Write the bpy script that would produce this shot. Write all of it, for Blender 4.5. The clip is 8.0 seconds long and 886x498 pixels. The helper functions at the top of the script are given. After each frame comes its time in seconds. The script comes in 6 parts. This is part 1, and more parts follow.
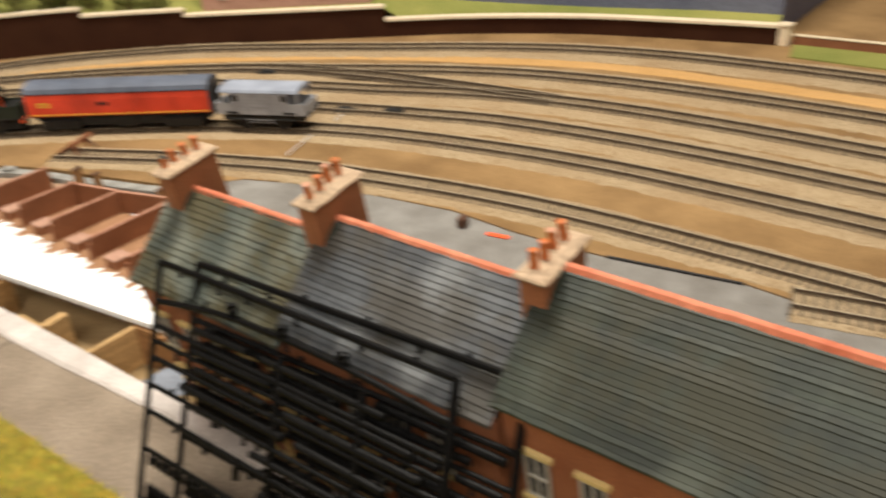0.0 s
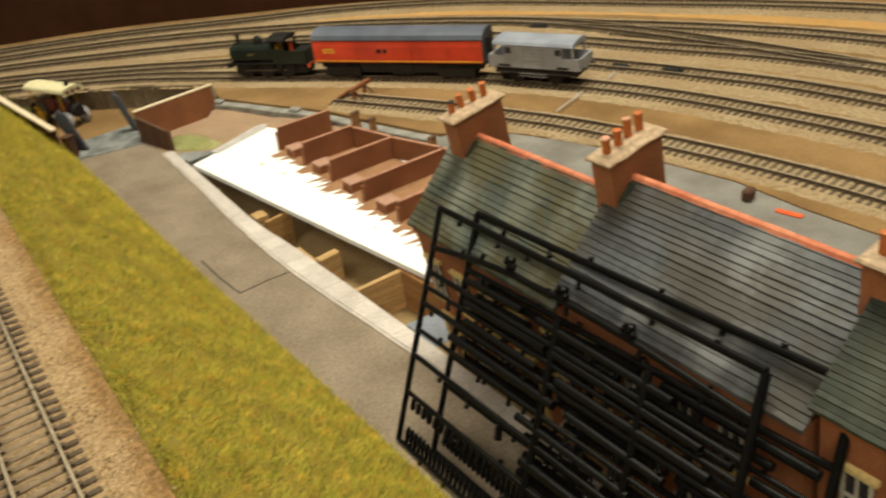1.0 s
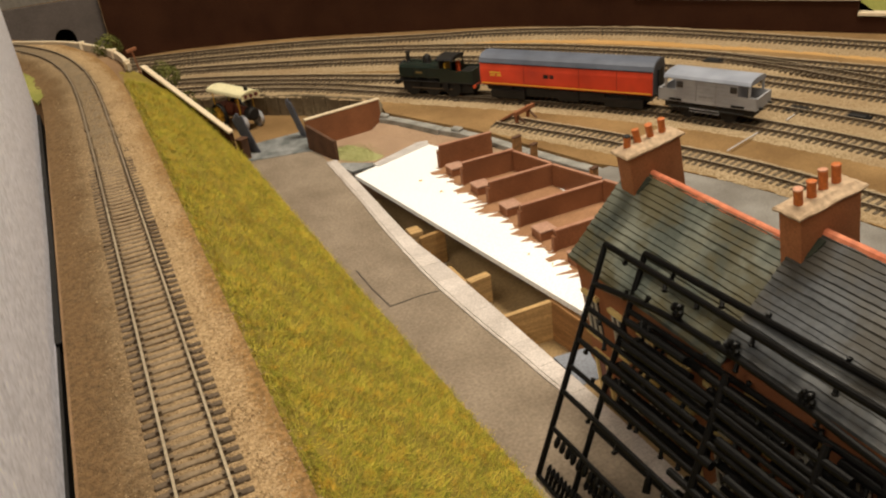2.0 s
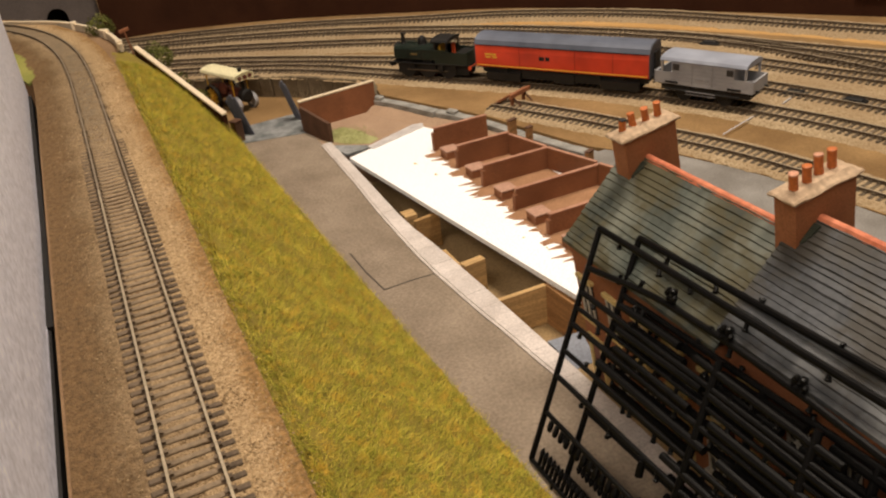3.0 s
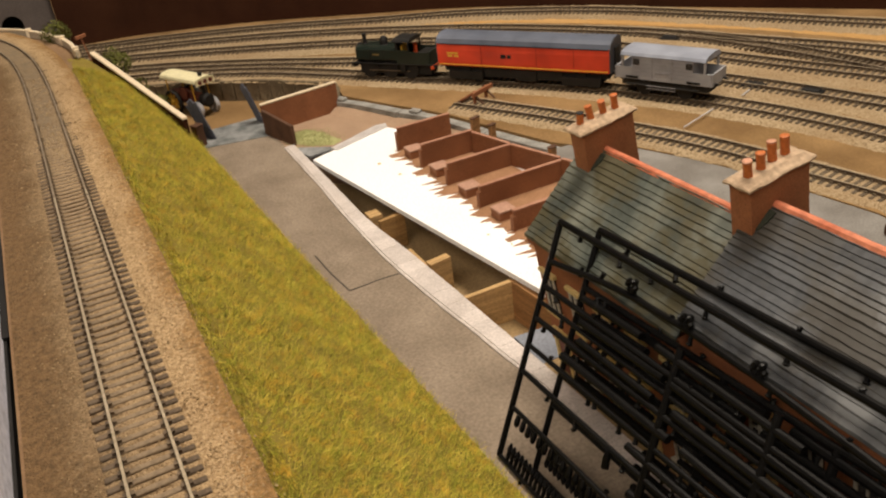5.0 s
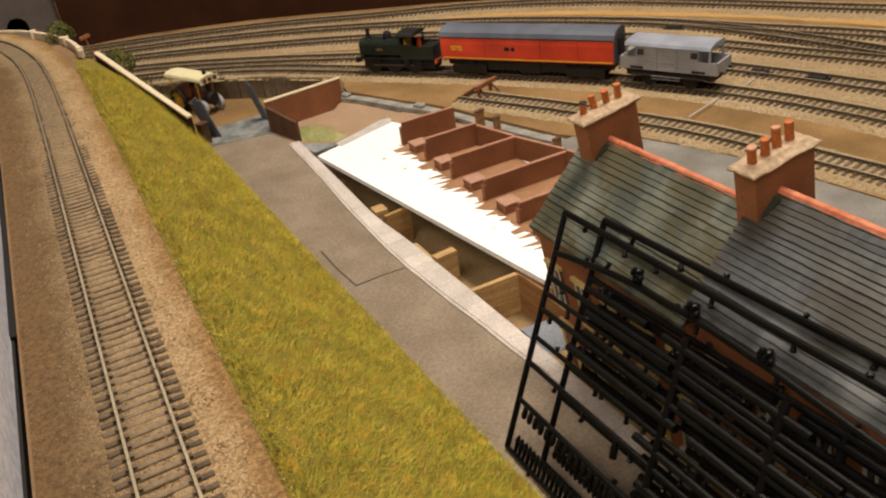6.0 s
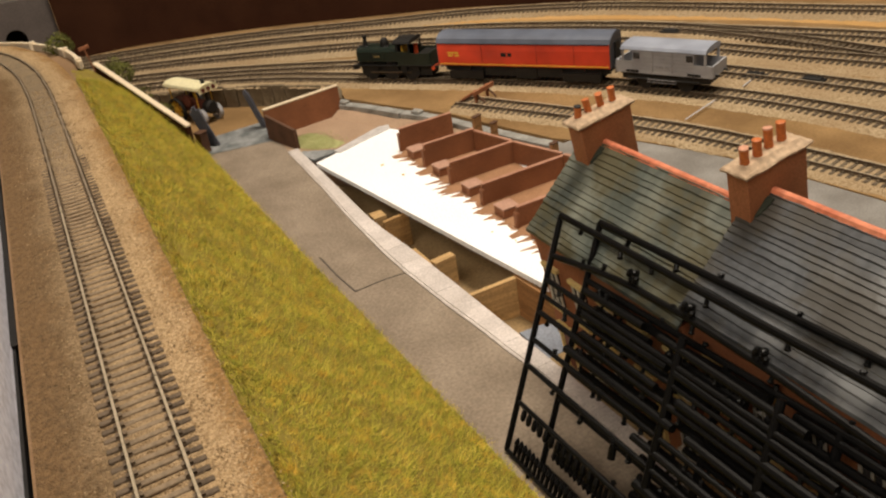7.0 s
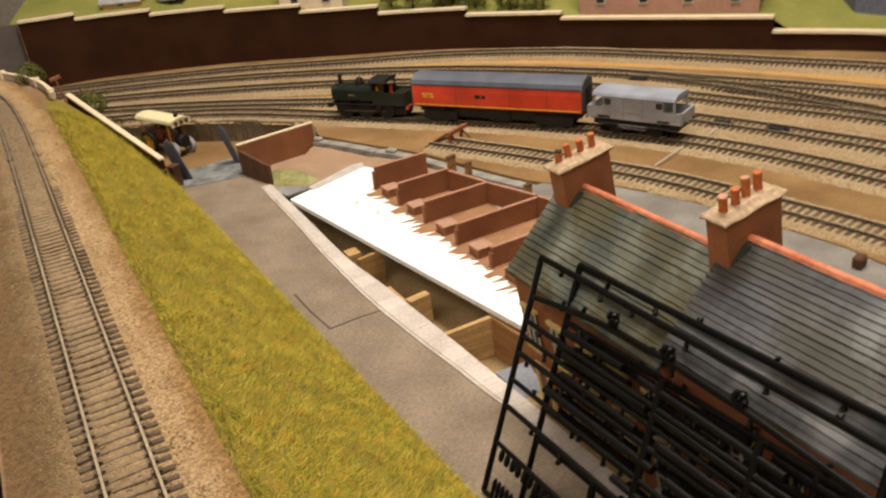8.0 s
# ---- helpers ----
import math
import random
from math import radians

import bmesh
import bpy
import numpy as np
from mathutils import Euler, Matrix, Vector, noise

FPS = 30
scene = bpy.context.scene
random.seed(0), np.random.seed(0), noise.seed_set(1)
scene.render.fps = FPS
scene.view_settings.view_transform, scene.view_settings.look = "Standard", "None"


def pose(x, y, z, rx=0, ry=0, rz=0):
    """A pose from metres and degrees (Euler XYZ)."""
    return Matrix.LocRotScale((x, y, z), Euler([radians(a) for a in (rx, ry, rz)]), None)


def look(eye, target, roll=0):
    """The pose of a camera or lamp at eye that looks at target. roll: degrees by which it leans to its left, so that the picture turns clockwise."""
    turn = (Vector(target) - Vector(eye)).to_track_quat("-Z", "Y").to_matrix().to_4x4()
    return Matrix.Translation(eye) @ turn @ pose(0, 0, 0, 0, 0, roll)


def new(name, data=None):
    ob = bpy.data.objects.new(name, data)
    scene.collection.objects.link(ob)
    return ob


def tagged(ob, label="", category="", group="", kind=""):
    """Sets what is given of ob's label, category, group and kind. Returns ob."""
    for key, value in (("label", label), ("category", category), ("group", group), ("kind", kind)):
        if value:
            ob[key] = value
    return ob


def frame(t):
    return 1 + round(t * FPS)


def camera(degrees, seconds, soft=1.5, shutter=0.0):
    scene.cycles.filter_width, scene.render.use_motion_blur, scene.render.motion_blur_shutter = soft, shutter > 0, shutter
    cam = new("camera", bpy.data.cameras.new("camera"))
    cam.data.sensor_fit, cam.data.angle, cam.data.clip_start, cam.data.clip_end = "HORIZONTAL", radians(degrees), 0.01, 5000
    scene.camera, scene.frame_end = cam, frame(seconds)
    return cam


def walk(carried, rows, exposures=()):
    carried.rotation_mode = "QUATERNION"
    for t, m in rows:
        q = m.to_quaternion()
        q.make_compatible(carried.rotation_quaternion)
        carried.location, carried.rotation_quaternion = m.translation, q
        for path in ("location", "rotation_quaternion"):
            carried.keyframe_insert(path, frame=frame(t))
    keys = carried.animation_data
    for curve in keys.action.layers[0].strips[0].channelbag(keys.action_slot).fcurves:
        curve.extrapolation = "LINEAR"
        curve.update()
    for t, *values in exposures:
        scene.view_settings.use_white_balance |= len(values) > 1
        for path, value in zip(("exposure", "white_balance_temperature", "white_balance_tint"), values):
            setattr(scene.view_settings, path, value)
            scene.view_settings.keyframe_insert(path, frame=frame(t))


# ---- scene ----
cam = camera(56.2, 8.0, soft=2.2, shutter=0.6)
PATH = [
    (0, (0.018, -0.307, 0.185), (1.374, 0.795, -0.788), -3.6),
    (0.5, (0.01667, -0.28867, 0.17871), (1.1498, 1.06866, -0.756), -6.396),
    (1, (0.01664, -0.27895, 0.17418), (0.93927, 1.18553, -0.82785), -7.315),
    (1.5, (0.01347, -0.27549, 0.17587), (0.81288, 1.31594, -0.73424), -6.678),
    (2, (0.01146, -0.2686, 0.17562), (0.66757, 1.37991, -0.74737), -6.685),
    (3.3, (0.01334, -0.26734, 0.17515), (0.67138, 1.3555, -0.79096), -6.466),
    (3.5, (0.01351, -0.2683, 0.17471), (0.68777, 1.36266, -0.76621), -6.616),
    (4, (0.01359, -0.26748, 0.17333), (0.72051, 1.34798, -0.77038), -6.375),
    (4.5, (0.01521, -0.268, 0.17314), (0.73161, 1.33441, -0.78554), -6.606),
    (6, (0.01797, -0.26929, 0.1709), (0.71219, 1.33512, -0.80067), -8.239),
    (6.5, (0.0181, -0.2695, 0.17164), (0.71124, 1.33428, -0.80173), -8.662),
    (7, (0.01834, -0.27218, 0.17103), (0.71517, 1.33919, -0.78705), -8.948),
    (7.5, (0.02093, -0.27693, 0.16976), (0.74262, 1.36203, -0.72073), -10.572),
    (8, (0.01019, -0.27087, 0.17456), (0.81387, 1.33001, -0.71499), -6.390),
]
walk(cam, [(t, look(eye, target, roll)) for t, eye, target, roll in PATH], exposures=((0, 0.47, 5980, 7), (0.4, 0.16, 6350, 1), (1.0, 0.15, 6480, -2), (1.5, 0.07, 6650, 0), (2.0, 0.0, 6620, 7), (3.3, -0.02, 6600, 13), (4.5, 0.0, 6550, 12), (6.0, 0.0, 6450, 10), (7.5, 0.03, 6450, 10), (8.0, 0.16, 6450, 10)))
# ---------------------------------------------------------------- light
world = bpy.data.worlds.new("world")
scene.world = world
world.use_nodes = True
world.node_tree.nodes["Background"].inputs[0].default_value = (1.0, 0.80, 0.58, 1)
world.node_tree.nodes["Background"].inputs[1].default_value = 0.10


def area_lamp(name, eye, target, sx, sy, watts, colour):
    d = bpy.data.lights.new(name, "AREA")
    d.shape, d.size, d.size_y, d.energy, d.color = "RECTANGLE", sx, sy, watts, colour
    ob = new(name, d)
    ob.matrix_world = look(eye, target)
    return ob


# two ceiling fittings of the room: one over the layout, one behind the camera
area_lamp("ceiling_lamp", (0.42, 0.18, 1.35), (0.33, 0.15, 0), 0.9, 0.35, 26, (1.0, 0.875, 0.72))
area_lamp("ceiling_lamp", (-0.80, -0.80, 1.30), (0.1, 0.0, 0), 1.2, 0.35, 15, (1.0, 0.875, 0.72))

# ---------------------------------------------------------------- materials
def rgb(c):
    return (*c, 1.0)


def surface(name, base, second, rough=0.8, metal=0.0, scale=60.0, fine=600.0, bump=0.3, mix=0.5, dist=0.0006, spec=0.3, per_piece=0.0):
    """A painted or natural surface with variation at two scales and fine relief."""
    m = bpy.data.materials.new(name)
    m.use_nodes = True
    nt = m.node_tree
    n, l = nt.nodes, nt.links
    b = n["Principled BSDF"]
    tc = n.new("ShaderNodeTexCoord")
    big = n.new("ShaderNodeTexNoise")
    big.inputs["Scale"].default_value, big.inputs["Detail"].default_value = scale, 5
    small = n.new("ShaderNodeTexNoise")
    small.inputs["Scale"].default_value, small.inputs["Detail"].default_value = fine, 4
    l.new(tc.outputs["Object"], big.inputs["Vector"])
    l.new(tc.outputs["Object"], small.inputs["Vector"])
    ramp = n.new("ShaderNodeValToRGB")
    ramp.color_ramp.elements[0].position, ramp.color_ramp.elements[1].position = 0.5 - mix / 2, 0.5 + mix / 2
    ramp.color_ramp.elements[0].color, ramp.color_ramp.elements[1].color = rgb(base), rgb(second)
    l.new(big.outputs["Fac"], ramp.inputs["Fac"])
    vary = n.new("ShaderNodeHueSaturation")
    val = n.new("ShaderNodeMapRange")
    val.inputs[1].default_value, val.inputs[2].default_value = 0.25, 0.75
    val.inputs[3].default_value, val.inputs[4].default_value = 0.75, 1.25
    l.new(small.outputs["Fac"], val.inputs[0])
    l.new(ramp.outputs["Color"], vary.inputs["Color"])
    if per_piece:
        info = n.new("ShaderNodeObjectInfo")
        piece = n.new("ShaderNodeMapRange")
        piece.inputs[3].default_value, piece.inputs[4].default_value = 1 - per_piece, 1 + per_piece
        l.new(info.outputs["Random"], piece.inputs[0])
        mul = n.new("ShaderNodeMath")
        mul.operation = "MULTIPLY"
        l.new(val.outputs[0], mul.inputs[0])
        l.new(piece.outputs[0], mul.inputs[1])
        l.new(mul.outputs[0], vary.inputs["Value"])
    else:
        l.new(val.outputs[0], vary.inputs["Value"])
    l.new(vary.outputs["Color"], b.inputs["Base Color"])
    b.inputs["Roughness"].default_value, b.inputs["Metallic"].default_value = rough, metal
    b.inputs["Specular IOR Level"].default_value = spec
    bm_ = n.new("ShaderNodeBump")
    bm_.inputs["Strength"].default_value, bm_.inputs["Distance"].default_value = bump, dist
    l.new(small.outputs["Fac"], bm_.inputs["Height"])
    l.new(bm_.outputs["Normal"], b.inputs["Normal"])
    return m


def granular(name, colours, scale=900.0, rough=0.9, bump=0.8, dist=0.0008, stain=(0.5, 0.4, 0.3), stain_scale=18.0, stain_amount=0.35):
    """Loose stone: one tone per grain, with broad stains over it."""
    m = bpy.data.materials.new(name)
    m.use_nodes = True
    nt = m.node_tree
    n, l = nt.nodes, nt.links
    b = n["Principled BSDF"]
    tc = n.new("ShaderNodeTexCoord")
    vor = n.new("ShaderNodeTexVoronoi")
    vor.inputs["Scale"].default_value = scale
    l.new(tc.outputs["Object"], vor.inputs["Vector"])
    sep = n.new("ShaderNodeSeparateColor")
    l.new(vor.outputs["Color"], sep.inputs[0])
    ramp = n.new("ShaderNodeValToRGB")
    e = ramp.color_ramp.elements
    e[0].color, e[1].color = rgb(colours[0]), rgb(colours[-1])
    for i, c in enumerate(colours[1:-1], 1):
        e.new(i / (len(colours) - 1)).color = rgb(c)
    l.new(sep.outputs[0], ramp.inputs["Fac"])
    big = n.new("ShaderNodeTexNoise")
    big.inputs["Scale"].default_value, big.inputs["Detail"].default_value = stain_scale, 6
    l.new(tc.outputs["Object"], big.inputs["Vector"])
    mr = n.new("ShaderNodeMapRange")
    mr.inputs[1].default_value, mr.inputs[2].default_value = 0.4, 0.7
    mr.inputs[3].default_value, mr.inputs[4].default_value = 0.0, stain_amount
    l.new(big.outputs["Fac"], mr.inputs[0])
    mixc = n.new("ShaderNodeMix")
    mixc.data_type = "RGBA"
    l.new(mr.outputs[0], mixc.inputs[0])
    l.new(ramp.outputs["Color"], mixc.inputs[6])
    mixc.inputs[7].default_value = rgb(stain)
    l.new(mixc.outputs[2], b.inputs["Base Color"])
    b.inputs["Roughness"].default_value = rough
    b.inputs["Specular IOR Level"].default_value = 0.2
    bm_ = n.new("ShaderNodeBump")
    bm_.invert = True
    bm_.inputs["Strength"].default_value, bm_.inputs["Distance"].default_value = bump, dist
    l.new(vor.outputs["Distance"], bm_.inputs["Height"])
    l.new(bm_.outputs["Normal"], b.inputs["Normal"])
    return m


def slates(name, dark, mid, pale, grime):
    """Painted slate courses: long runs of stain down the slope, dusty patches, a slight sheen."""
    m = surface(name, dark, mid, 0.46, scale=34, fine=420, bump=0.3, per_piece=0.22, mix=0.34, spec=0.45)
    n, l = m.node_tree.nodes, m.node_tree.links
    b = n["Principled BSDF"]
    first = b.inputs["Base Color"].links[0].from_socket
    tc = n.new("ShaderNodeTexCoord")
    mp = n.new("ShaderNodeMapping")
    mp.inputs["Scale"].default_value = (16, 42, 16)
    l.new(tc.outputs["Object"], mp.inputs["Vector"])
    nz = n.new("ShaderNodeTexNoise")
    nz.inputs["Scale"].default_value, nz.inputs["Detail"].default_value = 1.0, 5
    l.new(mp.outputs["Vector"], nz.inputs["Vector"])
    mr = n.new("ShaderNodeMapRange")
    mr.inputs[1].default_value, mr.inputs[2].default_value, mr.inputs[3].default_value, mr.inputs[4].default_value = 0.47, 0.64, 0.0, 0.90
    l.new(nz.outputs["Fac"], mr.inputs[0])
    mx = n.new("ShaderNodeMix")
    mx.data_type = "RGBA"
    l.new(mr.outputs[0], mx.inputs[0])
    l.new(first, mx.inputs[6])
    mx.inputs[7].default_value = rgb(pale)
    moss = n.new("ShaderNodeTexNoise")
    moss.inputs["Scale"].default_value, moss.inputs["Detail"].default_value, moss.inputs["Roughness"].default_value = 38, 6, 0.65
    l.new(tc.outputs["Object"], moss.inputs["Vector"])
    ms = n.new("ShaderNodeMapRange")
    ms.inputs[1].default_value, ms.inputs[2].default_value, ms.inputs[3].default_value, ms.inputs[4].default_value = 0.45, 0.57, 0.0, 0.88
    l.new(moss.outputs["Fac"], ms.inputs[0])
    my = n.new("ShaderNodeMix")
    my.data_type = "RGBA"
    l.new(ms.outputs[0], my.inputs[0])
    l.new(mx.outputs[2], my.inputs[6])
    my.inputs[7].default_value = rgb(grime)
    l.new(my.outputs[2], b.inputs["Base Color"])
    return m


def timber(name, dark, light, rough=0.72):
    """Sawn wood and ply: long grain across the piece, knots and dust."""
    m = surface(name, dark, light, rough, scale=26, fine=900, bump=0.15, mix=0.5)
    n, l = m.node_tree.nodes, m.node_tree.links
    b = n["Principled BSDF"]
    first = b.inputs["Base Color"].links[0].from_socket
    tc = n.new("ShaderNodeTexCoord")
    mp = n.new("ShaderNodeMapping")
    mp.inputs["Scale"].default_value = (28, 420, 420)
    mp.inputs["Rotation"].default_value = (0, 0.12, 0.05)
    l.new(tc.outputs["Object"], mp.inputs["Vector"])
    nz = n.new("ShaderNodeTexNoise")
    nz.inputs["Scale"].default_value, nz.inputs["Detail"].default_value, nz.inputs["Distortion"].default_value = 1.0, 4, 0.6
    l.new(mp.outputs["Vector"], nz.inputs["Vector"])
    mr = n.new("ShaderNodeMapRange")
    mr.inputs[1].default_value, mr.inputs[2].default_value, mr.inputs[3].default_value, mr.inputs[4].default_value = 0.35, 0.68, 1.16, 0.74
    l.new(nz.outputs["Fac"], mr.inputs[0])
    h = n.new("ShaderNodeHueSaturation")
    l.new(first, h.inputs["Color"])
    l.new(mr.outputs[0], h.inputs["Value"])
    l.new(h.outputs["Color"], b.inputs["Base Color"])
    return m


M = {}
M["ballast"] = granular("ballast", [(0.225, 0.158, 0.086), (0.36, 0.265, 0.152), (0.48, 0.370, 0.230), (0.295, 0.212, 0.120)], 1000, stain=(0.27, 0.175, 0.088), stain_amount=0.55)
M["earth"] = surface("brown_earth", (0.185, 0.107, 0.041), (0.30, 0.184, 0.077), 0.9, scale=18, fine=900, bump=0.5, mix=0.35)
M["earth_orange"] = surface("ochre_earth", (0.42, 0.24, 0.08), (0.52, 0.31, 0.12), 0.9, scale=14, fine=900, bump=0.4)
M["cork"] = surface("brown_board", (0.19, 0.11, 0.055), (0.28, 0.175, 0.095), 0.9, scale=22, fine=900, bump=0.5)
M["road"] = surface("grey_road", (0.195, 0.152, 0.110), (0.285, 0.228, 0.170), 0.85, scale=34, fine=600, bump=0.5, mix=0.45)
M["kerb"] = surface("pale_stone", (0.47, 0.42, 0.385), (0.60, 0.545, 0.51), 0.85, scale=60, fine=900, bump=0.3, per_piece=0.08)
M["grass_soil"] = surface("grass_mat", (0.20, 0.145, 0.030), (0.30, 0.235, 0.040), 0.95, scale=30, fine=1300, bump=0.8)
M["rail"] = surface("nickel_silver_rail", (0.42, 0.345, 0.235), (0.56, 0.47, 0.34), 0.42, 0.35, scale=50, fine=500, bump=0.05)
# darkened so that the sides carry the shadow line alongside each rail
M["rail_side"] = surface("shade_dark_rail", (0.075, 0.052, 0.032), (0.13, 0.092, 0.058), 0.6, 0.2, scale=80, fine=700, bump=0.1)
M["rail_rust"] = surface("dull_rail", (0.20, 0.155, 0.105), (0.33, 0.265, 0.19), 0.6, 0.2, scale=50, fine=500, bump=0.1)
M["sleeper"] = surface("sleeper_plastic", (0.062, 0.045, 0.029), (0.150, 0.112, 0.072), 0.8, scale=150, fine=900, bump=0.2, per_piece=0.2)


def dusty_sleeper():
    """Old sleepers, dusted with sand between the rails, dark at their ends."""
    m = surface("dusty_sleeper", (0.075, 0.052, 0.034), (0.160, 0.118, 0.080), 0.85, scale=220, fine=1100, bump=0.35, per_piece=0.22)
    n, l = m.node_tree.nodes, m.node_tree.links
    b = n["Principled BSDF"]
    first = b.inputs["Base Color"].links[0].from_socket
    tc = n.new("ShaderNodeTexCoord")
    sep = n.new("ShaderNodeSeparateXYZ")
    l.new(tc.outputs["Object"], sep.inputs[0])
    side = n.new("ShaderNodeMath")
    side.operation = "ABSOLUTE"
    l.new(sep.outputs[0], side.inputs[0])
    nz = n.new("ShaderNodeTexNoise")
    nz.inputs["Scale"].default_value, nz.inputs["Detail"].default_value = 330, 4
    l.new(tc.outputs["Object"], nz.inputs["Vector"])
    r = n.new("ShaderNodeMapRange")
    r.inputs[1].default_value, r.inputs[2].default_value, r.inputs[3].default_value, r.inputs[4].default_value = 0.0055, 0.0085, 0.85, 0.12
    l.new(side.outputs[0], r.inputs[0])
    amount = n.new("ShaderNodeMath")
    amount.operation = "MULTIPLY"
    spread = n.new("ShaderNodeMapRange")
    spread.inputs[1].default_value, spread.inputs[2].default_value, spread.inputs[3].default_value, spread.inputs[4].default_value = 0.3, 0.6, 0.35, 1.0
    l.new(nz.outputs["Fac"], spread.inputs[0])
    l.new(r.outputs[0], amount.inputs[0])
    l.new(spread.outputs[0], amount.inputs[1])
    mx = n.new("ShaderNodeMix")
    mx.data_type = "RGBA"
    l.new(amount.outputs[0], mx.inputs[0])
    l.new(first, mx.inputs[6])
    mx.inputs[7].default_value = rgb((0.300, 0.222, 0.140))
    l.new(mx.outputs[2], b.inputs["Base Color"])
    return m


M["sleeper_dusty"] = dusty_sleeper()
M["wood"] = timber("raw_pine", (0.43, 0.27, 0.112), (0.52, 0.338, 0.152))
M["ply_dark"] = surface("dark_plywood", (0.22, 0.14, 0.065), (0.30, 0.195, 0.10), 0.8, scale=30, fine=700, bump=0.2)
M["white_card"] = surface("white_foamboard", (0.90, 0.905, 0.91), (0.94, 0.945, 0.95), 0.6, scale=20, fine=900, bump=0.03)
M["white_panel"] = surface("white_painted_board", (0.80, 0.81, 0.92), (0.83, 0.84, 0.94), 0.6, scale=9, fine=300, bump=0.0)
M["brick"] = surface("brick_paper", (0.175, 0.066, 0.028), (0.275, 0.112, 0.050), 0.75, scale=45, fine=1200, bump=0.2)
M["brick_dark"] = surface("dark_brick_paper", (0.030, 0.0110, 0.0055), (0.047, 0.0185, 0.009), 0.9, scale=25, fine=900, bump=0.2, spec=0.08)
M["coping"] = surface("cream_coping", (0.66, 0.54, 0.38), (0.76, 0.64, 0.46), 0.7, scale=60, fine=900, bump=0.2)
M["ridge_tile"] = surface("red_ridge_tile", (0.47, 0.125, 0.060), (0.63, 0.235, 0.130), 0.65, scale=90, fine=400, bump=0.2)
M["pot"] = surface("terracotta_pot", (0.40, 0.105, 0.026), (0.52, 0.16, 0.042), 0.5, scale=120, fine=900, bump=0.1)
M["sprue"] = surface("black_plastic", (0.0032, 0.0031, 0.0031), (0.0055, 0.0052, 0.0050), 0.34, scale=60, fine=600, bump=0.06, spec=0.10)
M["grey_stone"] = surface("grey_stone", (0.16, 0.155, 0.14), (0.38, 0.37, 0.34), 0.85, scale=70, fine=800, bump=0.4)
M["dark_stone"] = surface("dark_stone_wall", (0.10, 0.075, 0.045), (0.19, 0.145, 0.09), 0.9, scale=120, fine=900, bump=0.5)
M["red"] = surface("red_carriage_paint", (0.58, 0.05, 0.02), (0.63, 0.065, 0.028), 0.4, scale=30, fine=40, bump=0.03)
M["van_roof"] = surface("slate_grey_roof", (0.10, 0.115, 0.155), (0.125, 0.14, 0.18), 0.55, scale=30, fine=40, bump=0.05)
M["grey_paint"] = surface("grey_wagon_paint", (0.30, 0.30, 0.315), (0.36, 0.36, 0.375), 0.6, scale=40, fine=60, bump=0.08)
M["roof_grey"] = surface("pale_grey_roof", (0.27, 0.295, 0.36), (0.32, 0.345, 0.41), 0.5, scale=30, fine=40, bump=0.05)
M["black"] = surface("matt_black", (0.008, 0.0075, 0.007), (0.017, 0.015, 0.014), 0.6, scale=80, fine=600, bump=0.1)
M["loco_green"] = surface("dark_green_paint", (0.007, 0.013, 0.0095), (0.011, 0.020, 0.014), 0.34, scale=50, fine=600, bump=0.05, spec=0.5)
M["yellow"] = surface("yellow_lettering", (0.70, 0.40, 0.04), (0.75, 0.45, 0.06), 0.5, scale=90, fine=600, bump=0.05)
M["orange_red"] = surface("orange_red", (0.75, 0.10, 0.03), (0.80, 0.13, 0.04), 0.5, scale=90, fine=600, bump=0.05)
M["cream"] = surface("cream_canopy", (0.72, 0.66, 0.40), (0.80, 0.74, 0.48), 0.55, scale=50, fine=600, bump=0.1)
M["yellow_wheel"] = surface("yellow_spokes", (0.62, 0.36, 0.03), (0.70, 0.42, 0.05), 0.5, scale=90, fine=600, bump=0.05)
M["maroon"] = surface("maroon_paint", (0.10, 0.03, 0.02), (0.15, 0.045, 0.03), 0.5, scale=90, fine=600, bump=0.05)
M["rust"] = surface("rust_red_timber", (0.22, 0.08, 0.035), (0.32, 0.13, 0.06), 0.8, scale=90, fine=800, bump=0.2)
M["leaf"] = surface("green_foliage", (0.065, 0.078, 0.015), (0.15, 0.145, 0.03), 0.9, scale=200, fine=1500, bump=0.4)
M["hill"] = surface("hill_grass", (0.15, 0.17, 0.035), (0.30, 0.28, 0.075), 0.95, scale=12, fine=500, bump=0.5)
M["yard_paint"] = surface("brown_ground", (0.255, 0.132, 0.064), (0.36, 0.195, 0.104), 0.75, scale=60, fine=900, bump=0.15)
M["plot"] = surface("pinkish_ground", (0.30, 0.20, 0.13), (0.38, 0.26, 0.17), 0.9, scale=40, fine=900, bump=0.3)
M["turf"] = surface("pale_green_turf", (0.33, 0.34, 0.14), (0.42, 0.41, 0.19), 0.95, scale=60, fine=1200, bump=0.6)
M["blue_grey"] = surface("blue_grey_cobble", (0.105, 0.115, 0.113), (0.29, 0.295, 0.295), 0.8, scale=80, fine=900, bump=0.5, mix=0.36)
M["wall_room"] = surface("room_wall_paint", (0.42, 0.38, 0.33), (0.47, 0.43, 0.38), 0.9, scale=3, fine=90, bump=0.05)
M["rod_grey"] = surface("dull_white_plastic", (0.46, 0.44, 0.45), (0.56, 0.54, 0.55), 0.6, scale=60, fine=600, bump=0.05)
M["kerb_grey"] = surface("grey_kerb_stone", (0.46, 0.41, 0.375), (0.58, 0.525, 0.485), 0.85, scale=60, fine=900, bump=0.3, per_piece=0.1)
